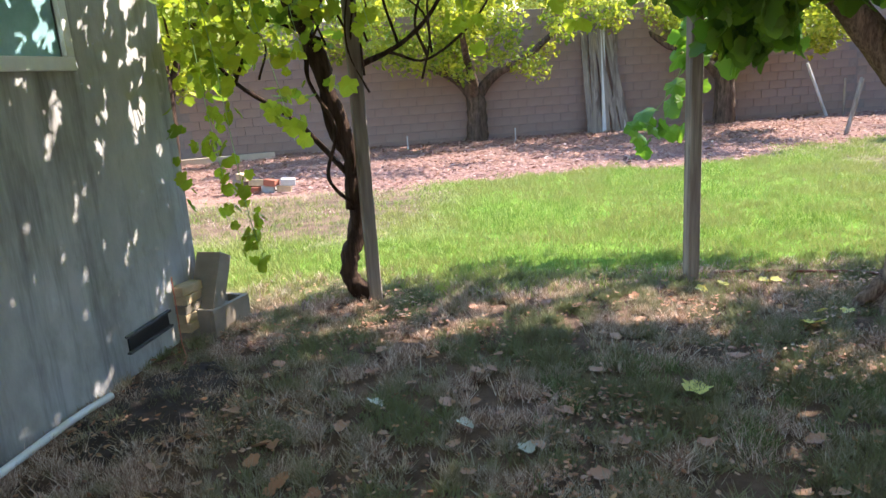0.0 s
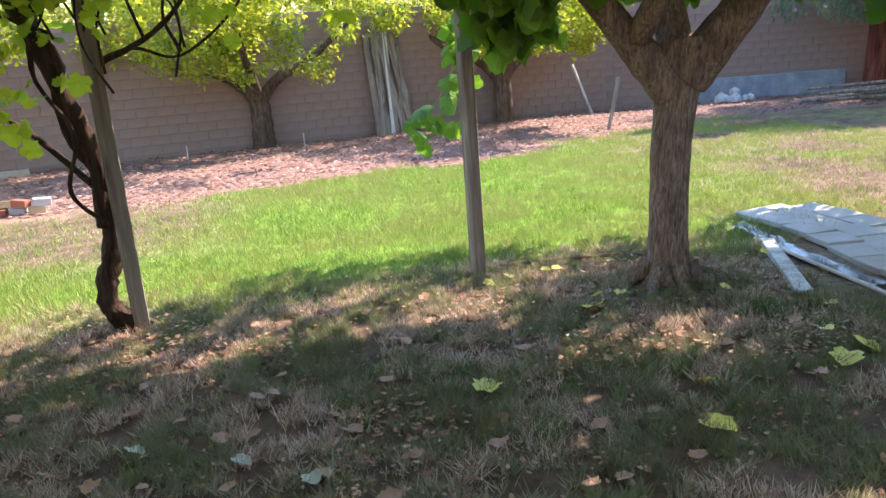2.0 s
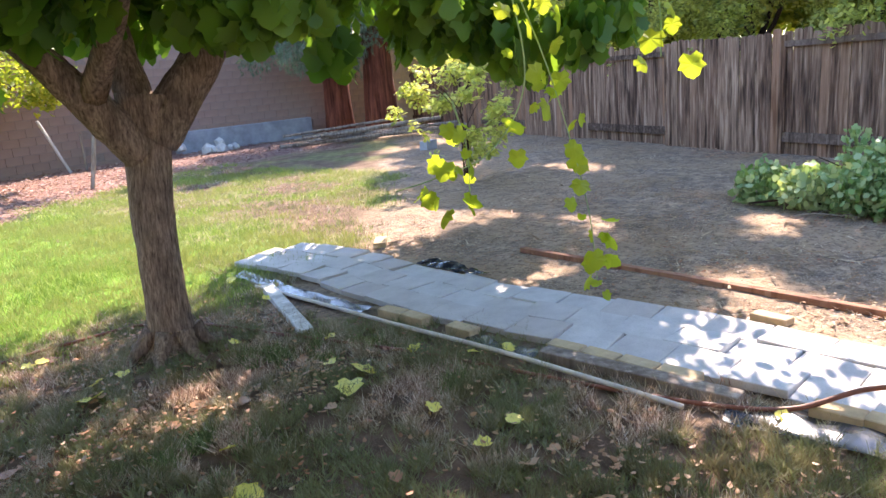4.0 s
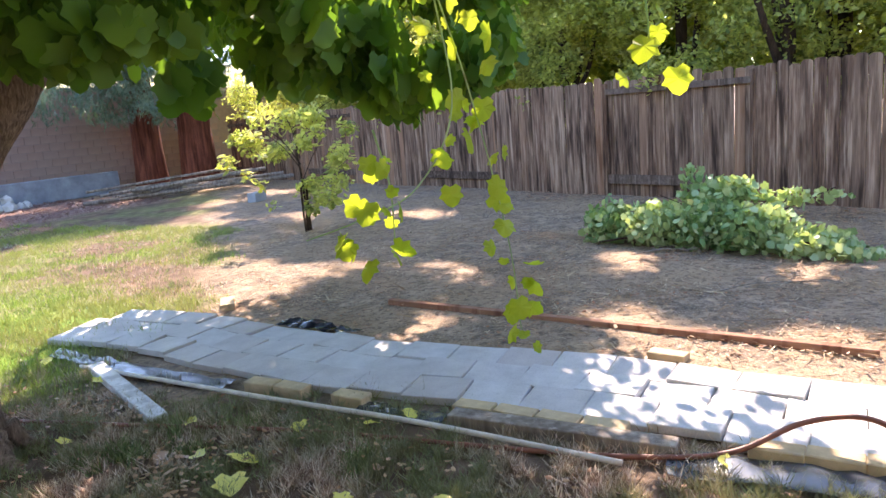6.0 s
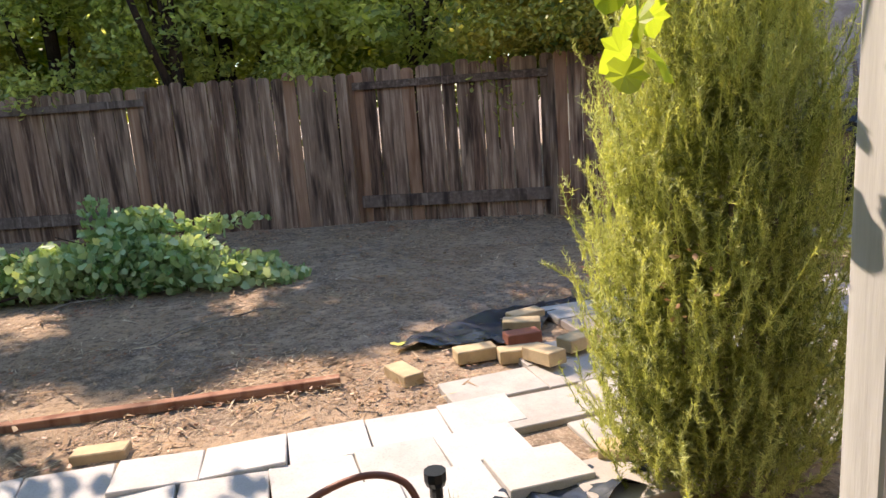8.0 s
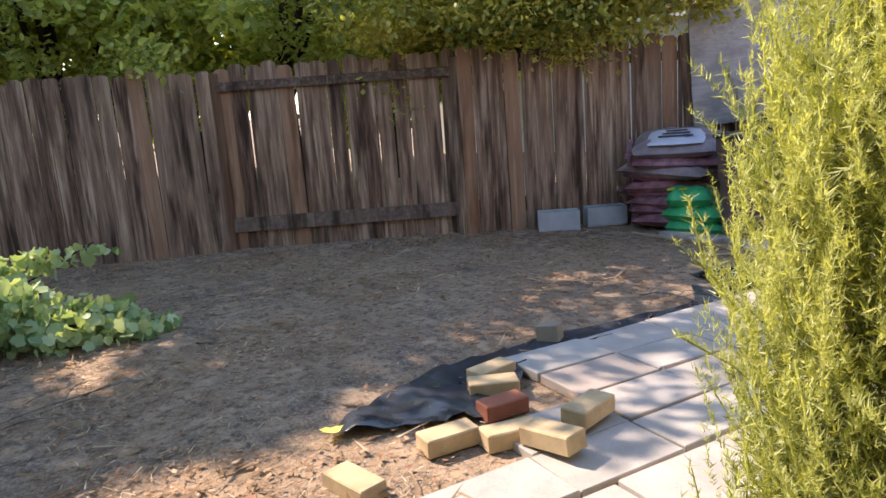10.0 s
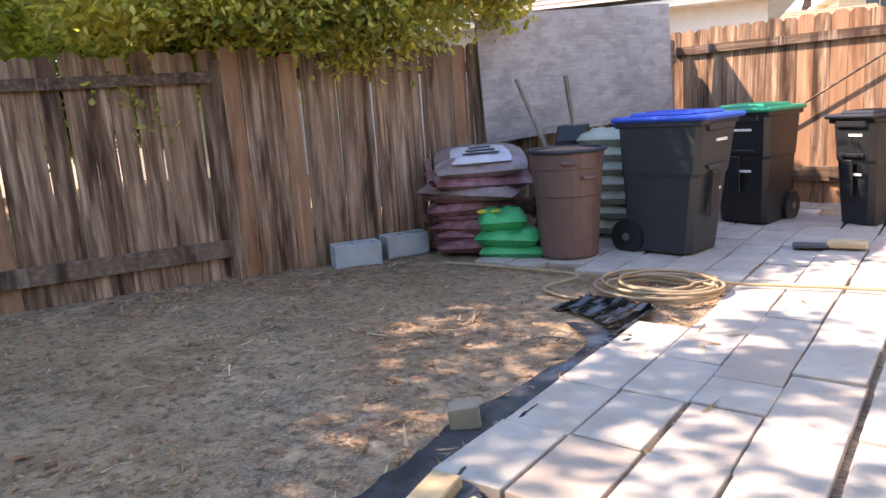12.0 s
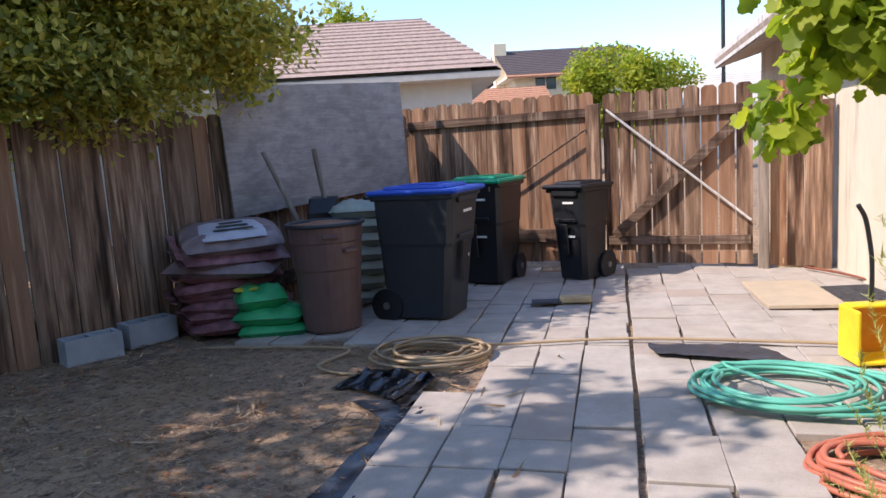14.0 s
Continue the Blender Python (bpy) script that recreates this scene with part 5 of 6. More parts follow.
# ---- shrubs ----
def rosemary():
    t = thing("rosemary_bush", "tall upright rosemary bush with yellow green needles by the post", "bush", (3.44, -0.3, G))
    rng = np.random.default_rng(5)
    prof_z, prof_r = [0, 0.3, 0.8, 1.15, 1.5, 1.9], [0.33, 0.385, 0.39, 0.34, 0.27, 0.15]
    needles, shoots = [], bmesh.new()
    for i in range(1250):
        z = 1.72 * rng.uniform(0, 1) ** 0.95
        R = np.interp(z, prof_z, prof_r)
        a, r = rng.uniform(0, 2 * np.pi), R * math.sqrt(rng.uniform(0.3, 1))
        n = rng.uniform(0.12, 0.3)
        out = rng.uniform(0.2, 1.15) * (1.0 - z / 2.4)
        c, s = math.cos(a), math.sin(a)
        bend = rng.normal(0, 0.05, 2)
        line = lambda f: np.stack([c * (r + out * n * f * (1 - 0.4 * f)) + bend[0] * f * f, s * (r + out * n * f * (1 - 0.4 * f)) + bend[1] * f * f, z + n * f * (0.65 + 0.35 * f)], 1)
        f = rng.uniform(0, 1, 150)
        needles.append(line(f) + rng.normal(0, 0.003, (150, 3)))
        if i % 3 == 0:
            tube(shoots, [tuple(p) for p in line(np.array([0, 0.5, 0.95]))], 0.002, 3, False)
    for k in range(7):
        a = k * 0.9
        limb("stem", [(0, 0, -0.03), (0.12 * math.cos(a), 0.12 * math.sin(a), 0.4), (0.2 * math.cos(a), 0.2 * math.sin(a), 1.0)], 0.02, 0.008, "bark", t, 6, seed=k)
    tagged(part("woody_growth", shoots, "rosemary", t), kind="stuff")
    # core needles use the darkened colours: inner shade is painted, not cast
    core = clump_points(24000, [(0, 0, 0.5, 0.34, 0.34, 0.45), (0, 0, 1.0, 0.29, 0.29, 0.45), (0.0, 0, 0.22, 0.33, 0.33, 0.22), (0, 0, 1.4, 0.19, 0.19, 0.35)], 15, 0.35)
    leaves("inner_needles", core[core[:, 2] > 0.01], 0.05, "sprig", "rosemary_shade", t, 16, -0.5, 1.5)
    leaves("needles", np.concatenate(needles), 0.026, "needle", "rosemary", t, 7, -0.75, 1.1)
    leaves("dead_tips", clump_points(18, [(-0.25, 0.3, 0.8, 0.1, 0.1, 0.12)], 9, 0.2), 0.03, "oval", "brownleaf", t, 9, 0.3)


rosemary()

t = thing("cut_branches", "pile of cut leafy grape branches wilting on the dirt", "branches", (7.65, 2.0, G))
t.scale = (0.95, 0.92, 0.97)
bl = [(0.35, 1.15, 0.2, 0.3, 0.35, 0.26), (0.2, 0.6, 0.2, 0.35, 0.4, 0.26), (0.1, 0.1, 0.25, 0.35, 0.4, 0.3), (-0.05, -0.4, 0.22, 0.35, 0.4, 0.26), (-0.2, -0.9, 0.12, 0.3, 0.4, 0.16), (0.3, -0.1, 0.55, 0.25, 0.3, 0.16), (0.25, -0.7, 0.5, 0.12, 0.5, 0.08), (0.3, 0.25, 0.6, 0.1, 0.15, 0.25), (-0.3, -1.25, 0.07, 0.25, 0.25, 0.08)]
for i, (x0, y0, x1, y1, z1) in enumerate(((0.2, -1, 0.3, 0.6, 0.5), (0, 1.2, 0.1, -0.8, 0.3), (0.1, 0.6, 0.3, -1.1, 0.55), (-0.2, -1.2, 0.2, 0.9, 0.35))):
    limb("branch", [(x0, y0, 0.05), ((x0 + x1) / 2, (y0 + y1) / 2, 0.2), (x1, y1, z1)], 0.012, 0.005, "vine", t, 6, seed=i)
cp = clump_points(4600, bl, 61, 0.25)
leaves("foliage", cp[cp[:, 2] > 0.01], 0.072, "vine", "palegreen", t, 62, 0.8, 1.7)

t = thing("sapling", "young leafy sapling tied to dark stakes", "tree", (8.35, 7.5, G))
for s in (-0.05, 0.06):
    limb("stake", [(s, 0, -0.02), (s, 0.01, 0.3), (s * 1.1, 0, 0.62)], 0.018, 0.016, "vine", t, 6)
limb("trunk", [(0, 0, 0), (0.02, 0.02, 0.6), (-0.05, 0, 1.1), (0, 0, 1.7)], 0.02, 0.008, "vine", t, 6)
for i in range(7):
    a = i * 0.9
    limb("branch", [(0, 0, 0.7 + 0.08 * i), (0.25 * math.cos(a), 0.25 * math.sin(a), 1.0 + 0.1 * i), (0.55 * math.cos(a), 0.55 * math.sin(a), 1.25 + 0.09 * i)], 0.009, 0.003, "vine", t, 5, seed=i)
cp = clump_points(2300, blobs_in(34, (-0.1, 0, 1.05), (1.0, 1.0, 0.75), 0.16, 66), 67, 0.2)
leaves("crown", cp, 0.09, "oval", "farleaf", t, 68, 0.3)

# things along the north of the yard
def thin(name, a, b, r, mat, label, category="pole", group=""):
    return solid(name, tube(bmesh.new(), [a, b], r, 7), mat, label, category, group=group)


rng = random.Random(77)
for i in range(9):
    x = 0.95 + 0.11 * i + rng.uniform(-0.03, 0.03)
    y = 17.7 + 0.25 * (x - 1)
    top = 2.5 + rng.uniform(-0.3, 0.3)
    lean = rng.uniform(-0.35, 0.2) if i > 4 else rng.uniform(-0.08, 0.08)
    t = solid("board", boxed((0.1 if i % 2 else 0.14, 0.025, top), (0, 0, top / 2), bevel=0.003), "white_wood" if i == 3 else "grey_wood", "pale weathered board leaning on the block wall" if i == 3 else "grey weathered board leaning on the block wall", "board", group="boards leaning on the wall")
    t.matrix_basis = pose(x, y - 0.45, G, -8, math.degrees(lean) * 0.6, 14)
thin("stake", (5.44, 14.3, G - 0.1), (5.7, 14.35, 0.85), 0.04, "grey_wood", "grey wooden stake leaning in the lawn edge")
thin("stake", (6.5, 18.3, G), (6.0, 18.3, 1.1), 0.035, "white_wood", "pale wooden stake leaning by the wall")
thin("stake", (6.9, 18.4, G), (6.9, 18.4, 0.7), 0.03, "grey_wood", "thin wooden stake by the wall")
thin("cane", (0.0, 17.6, G), (-0.35, 17.8, 1.6), 0.012, "white_wood", "thin pale cane leaning on the wall")
for x, y in ((-0.75, 16.3), (-3.1, 15.6), (-0.9, 17.5), (1.7, 16.8), (2.4, 17.2)):
    thin("stake", (x, y, G), (x, y, G + 0.3), 0.015, "white_wood", "short pale garden stake in the mulch")
t = thing("watering_can", "yellow plastic watering can on the mulch by the wall", "watering can", (0.25, 17.7, G))
part("body", tube(bmesh.new(), [(0, 0, 0), (0, 0, 0.26), (0, 0, 0.3)], [0.13, 0.13, 0.08], 14), "brick_y", t)
part("spout", tube(bmesh.new(), [(0.1, 0, 0.06), (0.32, 0, 0.22)], 0.02, 8), "black", t)
board("timber", (-8.0, 14.5), (-6.1, 15.3), 0.12, 0.14, "slab", "pale timber edging of the raised bed", category="timber")
for i in range(9):
    x, y = -4.75 + 0.26 * (i % 4) + 0.06 * (i // 4), 10.3 + 0.03 * (i % 3)
    brick(x, y, 0.1 * (i // 4) + 0.01, 24 * math.sin(i * 3), ("brick_y", "brick_r", "stone_white", "brick_y", "block_tan")[i % 5], "buff and grey rubble brick in a heap at the lawn edge", (0.22, 0.12, 0.1), (8 * math.sin(i), 5), group="rubble bricks")
rng = random.Random(9)
for i in range(9):
    a = (11.0 + rng.uniform(-0.3, 1.5), 16.2 + rng.uniform(-1.2, 0.6))
    b = (14.6 + rng.uniform(-0.6, 0.6), 14.2 + rng.uniform(-0.9, 0.9))
    t = thin("pole", (*a, G + 0.06 + 0.03 * i), (*b, G + 0.12 + 0.045 * i), 0.035 + 0.015 * (i % 2), "grey_wood", "long grey weathered pole in a heap under the redwoods", group="poles on the ground")
cinder_block(11.4, 11.3, G, (0, 0, 10), label="grey hollow concrete block on the dirt")
solid("wall_footing", boxed((4.2, 0.3, 0.6), (11.6, 18.83, G + 0.3), (0, 0, -5.5), 0.02), "footing", "grey blue painted concrete footing along the wall", "footing", "structure")
rng = random.Random(3)
for i in range(9):
    bm = bmesh.new()
    bmesh.ops.create_icosphere(bm, subdivisions=1, radius=rng.uniform(0.1, 0.2))
    for v in bm.verts:
        v.co *= 1 + 0.3 * noise.noise(v.co * 8 + Vector((i, 0, 0)))
    t = solid("rubble", bm, "stone_white", "pale broken concrete lump by the wall", "stone", group="rubble lumps")
    t.location = (9.5 + rng.uniform(-0.2, 1.3), 18.2 + rng.uniform(-0.3, 0.3), G + 0.08 + 0.15 * (i // 6))


# ---- hanging strands of the vine ----
def strand(pts, n, size, seed, label="thin hanging grape shoot with bright green leaves", spread=0.05, mat="shootleaf"):
    t = thing("vine_shoot", label, "vine", pts[0], group="hanging grape shoots")
    p0 = Vector(pts[0])
    sp = smooth_path([Vector(p) - p0 for p in pts], 8)
    part("shoot", tube(bmesh.new(), sp, [0.004 - 0.002 * i / len(sp) for i in range(len(sp))], 5), "palegreen", t)
    rng = random.Random(seed)
    v, f = LEAF["vine"]
    me = bpy.data.meshes.new("leaf")
    me.from_pydata([(a, b, c - 0.25 * a * a - 0.12 * b * b) for a, b, c in v], [], f)
    me.materials.append(M[mat])
    for k in range(n):
        c = sp[rng.randrange(len(sp))] + Vector([rng.gauss(0, spread) for _ in range(3)])
        s = size * rng.uniform(0.55, 1.25)
        ob = new("leaf", me)
        ob.parent = t
        ob.matrix_basis = Matrix.Translation(c) @ Euler((rng.gauss(-1.2, 0.5), rng.gauss(0, 0.5), rng.uniform(0, 6.28))).to_matrix().to_4x4() @ Matrix.Scale(s, 4)


M["shootleaf"] = leaf_mat("shoot_leaf", (0.14, 0.23, 0.03), (0.24, 0.34, 0.03), (0.42, 0.48, 0.06), 0.55)
strand([(2.3, 2.0, 2.3), (2.55, 2.1, 1.9), (2.85, 2.12, 1.45), (3.02, 2.12, 1.1), (3.15, 2.12, 0.75), (3.2, 2.12, 0.43)], 44, 0.075, 1)
strand([(2.3, 2.0, 2.3), (2.62, 2.1, 1.75), (2.7, 2.1, 1.35), (2.6, 2.2, 1.1), (2.42, 2.32, 1.02), (2.29, 2.43, 0.98)], 18, 0.065, 2)
strand([(2.45, 2.25, 1.3), (2.5, 2.24, 1.12), (2.5, 2.24, 0.92)], 12, 0.065, 3)
strand([(2.3, 1.6, 2.2), (2.38, 1.45, 1.8), (2.4, 1.4, 1.55), (2.41, 1.4, 1.4)], 20, 0.07, 4)
strand([(2.5, 0.14, 2.42), (2.68, 0.32, 2.3), (2.85, 0.36, 1.7), (2.87, 0.34, 1.45), (2.87, 0.34, 1.22)], 26, 0.075, 5)
for _k, _x in enumerate((-1.6, -1.35, -0.9, -0.3, 0.3)):
    strand([(_x, 4.4, 2.4), (_x - 0.08, 4.4, 2.0), (_x - 0.03, 4.42, 1.7 - 0.1 * (_k % 2))], 14, 0.1, 30 + _k, spread=0.1)
strand([(-1.8, 3.9, 2.2), (-1.74, 3.95, 1.6), (-1.72, 4.0, 1.1), (-1.68, 4.0, 0.7), (-1.62, 4.0, 0.42)], 60, 0.075, 6, spread=0.045)
strand([(-2.0, 4.2, 2.1), (-2.02, 4.3, 1.5), (-2.0, 4.35, 1.05), (-1.97, 4.35, 0.75)], 44, 0.075, 7, spread=0.05)
strand([(-1.9, 4.2, 2.2), (-1.6, 4.3, 1.7), (-1.5, 4.3, 1.35), (-1.45, 4.3, 1.1)], 24, 0.09, 8, spread=0.07)
strand([(1.2, 5.5, 2.0), (1.15, 5.6, 1.6), (1.05, 5.75, 1.25), (0.9, 5.9, 1.0), (0.85, 5.93, 0.85)], 42, 0.17, 9, spread=0.1, label="hanging branch tip with dark broad leaves", mat="leaf")
t = thing("grape_foliage", "grape leaves hanging in a thick bunch over the patio", "vine", (3.8, -1.7, 1.22))
bl = [(0.0, 0, 0, 0.16, 0.15, 0.16), (-0.25, 0.05, 0.2, 0.25, 0.2, 0.16), (-0.4, 0.1, 0.42, 0.35, 0.3, 0.16), (-0.55, 0.0, 0.12, 0.14, 0.16, 0.2), (-0.1, 0.1, 0.45, 0.2, 0.2, 0.15), (-0.65, 0.1, 0.35, 0.25, 0.2, 0.2), (-0.35, 0.05, 0.3, 0.4, 0.2, 0.14), (-0.5, 0.1, 0.0, 0.08, 0.08, 0.14)]
leaves("foliage", clump_points(1150, bl, 401, 0.1), 0.075, "vine", "shootleaf", t, 402, 0.9, 1.3)
limb("cane", [(-1.0, 1.2, 0.9), (-0.5, 0.4, 0.6), (-0.2, 0.05, 0.2), (0.05, 0, -0.1)], 0.01, 0.004, "vine", t, 6)


# ---- neighbours beyond the fences ----
M["roof_shingle"] = plain_mat("tan_roof_shingle", (0.4, 0.3, 0.25), 0.9, vary=0.3, scale=12)
M["roof_tile"] = plain_mat("terracotta_roof_tile", (0.5, 0.26, 0.16), 0.9, vary=0.25, scale=10)
M["roof_dark"] = plain_mat("dark_roof", (0.1, 0.08, 0.08), 0.9, vary=0.25, scale=10)
M["house_white"] = plain_mat("white_house_wall", (0.7, 0.68, 0.62), 0.9, vary=0.06)
M["house_cream"] = plain_mat("cream_house_wall", (0.68, 0.6, 0.45), 0.9, vary=0.06)
M["eave"] = plain_mat("painted_eave", (0.6, 0.56, 0.5), 0.7, vary=0.1)
M["pane_dark"] = plain_mat("dark_window_glass", (0.04, 0.05, 0.06), 0.08, vary=0.2)


def gable_house(at, rz, w, d, wall_h, ridge_h, wall_mat_, roof_mat, label, over=0.5, hip=0.0, windows=()):
    """w along local x, d along local y; the ridge runs along x."""
    t = thing("house", label, "house", at, rz)
    bm = bmesh.new()
    prof = [(-d / 2, 0), (d / 2, 0), (d / 2, wall_h), (0, wall_h + (ridge_h - wall_h) * (0.96 if not hip else 0.0)), (-d / 2, wall_h)]
    a = [bm.verts.new((-w / 2, y, z)) for y, z in prof]
    b = [bm.verts.new((w / 2, y, z)) for y, z in prof]
    bm.faces.new(a)
    bm.faces.new(b[::-1])
    for i in range(5):
        bm.faces.new((a[i], b[i], b[(i + 1) % 5], a[(i + 1) % 5]))
    bmesh.ops.recalc_face_normals(bm, faces=bm.faces)
    part("wall", bm, wall_mat_, t)
    bm = bmesh.new()
    X, Y = w / 2 + over, d / 2 + over
    dz = (ridge_h - wall_h) * over / (d / 2)
    zl = wall_h - dz + 0.05
    n = 14
    for s in (-1, 1):
        row = []
        for k in range(n + 1):
            f = k / n
            for lift in ((0.06,) if k == 0 else (0.03, 0.06)):
                row.append([bm.verts.new((sx * (X - hip * f), s * Y * (1 - f), zl + (ridge_h - zl) * f + lift)) for sx in (-1, 1)])
        for a, b in zip(row, row[1:]):
            q = (a[0], a[1], b[1], b[0])
            bm.faces.new(q if s < 0 else q[::-1])
    bmesh.ops.remove_doubles(bm, verts=[v for v in bm.verts if abs(v.co.y) < 1e-4], dist=0.02)
    part("roof", bm, roof_mat, t)
    if hip:
        for s in (-1, 1):
            bm = bmesh.new()
            v = [bm.verts.new(p) for p in ((s * X, -Y, zl), (s * X, Y, zl), (s * (X - hip), 0, ridge_h))]
            bm.faces.new(v if s > 0 else v[::-1])
            part("hip", bm, roof_mat, t)
    part("eave", box_between((-X + 0.02, -Y + 0.02, zl - 0.12), (X - 0.02, Y - 0.02, zl - 0.01)), "eave", t)
    for x, z, ww, hh, side in windows:
        win = part("window", boxed((ww, 0.06, hh), (x, side * (d / 2 + 0.02), z), bevel=0.01), "eave", t)
        for s in (-1, 1):
            part("pane", boxed((ww / 2 - 0.07, 0.02, hh - 0.12), (x + s * ww / 4, side * (d / 2 + 0.055), z)), "pane_dark", win)
    return t



gable_house((14.9, -14.3, G), 16, 14, 9, 2.85, 4.5, "house_white", "roof_shingle", "white single storey house with tan shingle roof beyond the fence", hip=1.2)
hb = gable_house((7.2, -41.2, G), 17.5, 7, 8, 5.1, 6.7, "house_cream", "roof_dark", "cream two storey house with a dark roof in the distance", windows=((1.9, 4.6, 1.15, 0.9, 1),))
part("chimney", boxed((0.7, 0.8, 2.4), (3.7, 0.4, 5.9), bevel=0.02), "house_cream", hb)
part("roof_edge", boxed((8, 0.7, 0.1), (0, 4.35, 4.98), (-22, 0, 0)), "roof_tile", hb, "terracotta roof edge")
gable_house((10.2, -30.3, G), 17.5, 5, 5, 2.7, 3.9, "house_cream", "roof_tile", "low cream garage with a terracotta roof in the distance")
gable_house((0.3, -46, G), 10, 9, 7, 3.2, 5.0, "house_white", "eave", "pale grey roofed house far beyond the gate")
ft = hedge_tree(3.9, -28.8, 501, 5.1, 2.4, 1.2, 18000, 0.18, "fruitleaf", 0.8)
ft["label"], ft["category"] = "round bright green tree beyond the gate fence", "tree"
ft = hedge_tree(14.2, -23.5, 511, 6.9, 1.8, 2.5, 5000, 0.2, "fruitleaf")
ft["label"] = "yellow green tree behind the shingle roofed house"
pole = thing("street_lamp", "dark metal lamp pole beyond the gate", "street lamp", (-0.4, -33.4, G))
part("pole", tube(bmesh.new(), [(0, 0, 0), (0, 0, 8)], 0.09, 8), "black", pole)
part("lamp_head", boxed((0.9, 0.25, 0.12), (0.4, 0, 8), bevel=0.03), "black", pole)

for i, (x, y, h, w) in enumerate(((-9, 21, 6.5, 2.6), (-4.5, 21.8, 6.8, 2.8), (0.5, 22.6, 7.2, 2.8), (5.2, 23.0, 6.6, 2.6), (10, 23.4, 5.0, 2.2))):
    ft = hedge_tree(x, y, 601 + 10 * i, h, w, 2.0, 9000, 0.17, "fruitleaf" if i % 2 else "farleaf")
    ft["label"] = "dense green tree behind the block wall"
ft = hedge_tree(-5.5, 9.8, 671, 4.2, 1.5, 1.9, 5000, 0.12, "fruitleaf")
ft["label"], ft["category"] = "leafy green tree beside the house corner", "tree"
# dry hillside beyond the wall
verts, faces = [], []
for j in range(13):
    for i in range(41):
        x, y = -120 + 8 * i, 45 + 12 * j
        verts.append((x, y, -0.4 + 26 * smooth(0, 144, y - 45) * (0.75 + 0.3 * noise.noise(Vector((x / 50, y / 60, 0))))))
faces = [(j * 41 + i, j * 41 + i + 1, (j + 1) * 41 + i + 1, (j + 1) * 41 + i) for j in range(12) for i in range(40)]
M["dry_hill"] = plain_mat("dry_grass_hill", (0.5, 0.42, 0.2), 0.95, vary=0.25, scale=0.05)
tagged(mesh_from("hillside", verts, faces, "dry_hill", smooth=True), "dry golden grass hillside in the distance", "hill", kind="structure")


# ---- grass, litter and fallen leaves ----
def blades(name, n, bounds, weight, h, w, colors, label, seed, tuft=12, tuft_r=0.04, flat=0.5):
    """Grass blades in tufts, where weight(x, y) allows."""
    rng = np.random.default_rng(seed)
    x0, x1, y0, y1 = bounds
    m = n // tuft
    cx, cy = rng.uniform(x0, x1, m * 3), rng.uniform(y0, y1, m * 3)
    keep = [i for i in range(m * 3) if weight(cx[i], cy[i]) > rng.uniform()][:m]
    cx, cy = np.repeat(cx[keep], tuft), np.repeat(cy[keep], tuft)
    k = len(cx)
    th = np.repeat(rng.uniform(0.55, 1.4, len(keep)), tuft)
    x, y = cx + rng.normal(0, tuft_r, k), cy + rng.normal(0, tuft_r, k)
    z = np.full(k, G - 0.005)
    a, b = rng.uniform(0, 2 * np.pi, k), rng.uniform(0, 2 * np.pi, k)
    hh = h * rng.uniform(0.4, 1.2, k) * th
    lean = hh * rng.uniform(0.1, 1.0, k) * flat * 2
    ww = w * rng.uniform(0.6, 1.3, k)
    p0 = np.stack([x - np.cos(a) * ww, y - np.sin(a) * ww, z], 1)
    p1 = np.stack([x + np.cos(a) * ww, y + np.sin(a) * ww, z], 1)
    p2 = np.stack([x + np.cos(b) * lean, y + np.sin(b) * lean, z + hh], 1)
    v = np.stack([p0, p1, p2], 1).reshape(-1, 3)
    ob = mesh_from(name, v, np.arange(3 * k).reshape(-1, 3), colors)
    return tagged(ob, label, "grass", kind="stuff")


def grass_mat(name, stops, patch, patch_c):
    m = Mat(name, 0.7, spec=0.2)
    c = m.ramp(m.island(), stops)
    big = m.noise(m.coords((1, 1, 1), "World"), patch, 3)
    c = m.mix(m.ramp(big, [(0.4, (0, 0, 0)), (0.56, (0.85, 0.85, 0.85))]), c, m.mix(m.island(), patch_c, tuple(q * 0.5 for q in patch_c)))
    m.color(c)
    tr = m.n("ShaderNodeBsdfTranslucent")
    m.link(c, tr.inputs["Color"])
    mx = m.n("ShaderNodeMixShader", Fac=0.3)
    m.link(m.b.outputs[0], mx.inputs[1])
    m.link(tr.outputs[0], mx.inputs[2])
    m.link(mx.outputs[0], m.t.nodes["Material Output"].inputs["Surface"])
    return m.m


M["grass_green"] = grass_mat("green_grass", [(0, (0.13, 0.22, 0.04)), (0.6, (0.3, 0.42, 0.08)), (1, (0.55, 0.6, 0.2))], 0.7, (0.46, 0.48, 0.16))
M["grass_dark"] = grass_mat("dark_green_grass", [(0, (0.07, 0.11, 0.035)), (0.6, (0.19, 0.25, 0.09)), (1, (0.42, 0.44, 0.22))], 1.7, (0.3, 0.25, 0.14))
M["grass_dry"] = grass_mat("dry_grass", [(0, (0.17, 0.1, 0.07)), (0.45, (0.5, 0.34, 0.25)), (1, (0.95, 0.8, 0.64))], 1.7, (0.26, 0.31, 0.13))
M["straw"] = grass_mat("straw_litter", [(0, (0.16, 0.09, 0.05)), (0.6, (0.5, 0.34, 0.2)), (1, (0.85, 0.7, 0.48))], 2.0, (0.4, 0.26, 0.15))
M["mulch"] = grass_mat("mulch_chips", [(0, (0.13, 0.06, 0.052)), (0.6, (0.38, 0.23, 0.19)), (1, (0.68, 0.53, 0.46))], 2.0, (0.5, 0.32, 0.26))

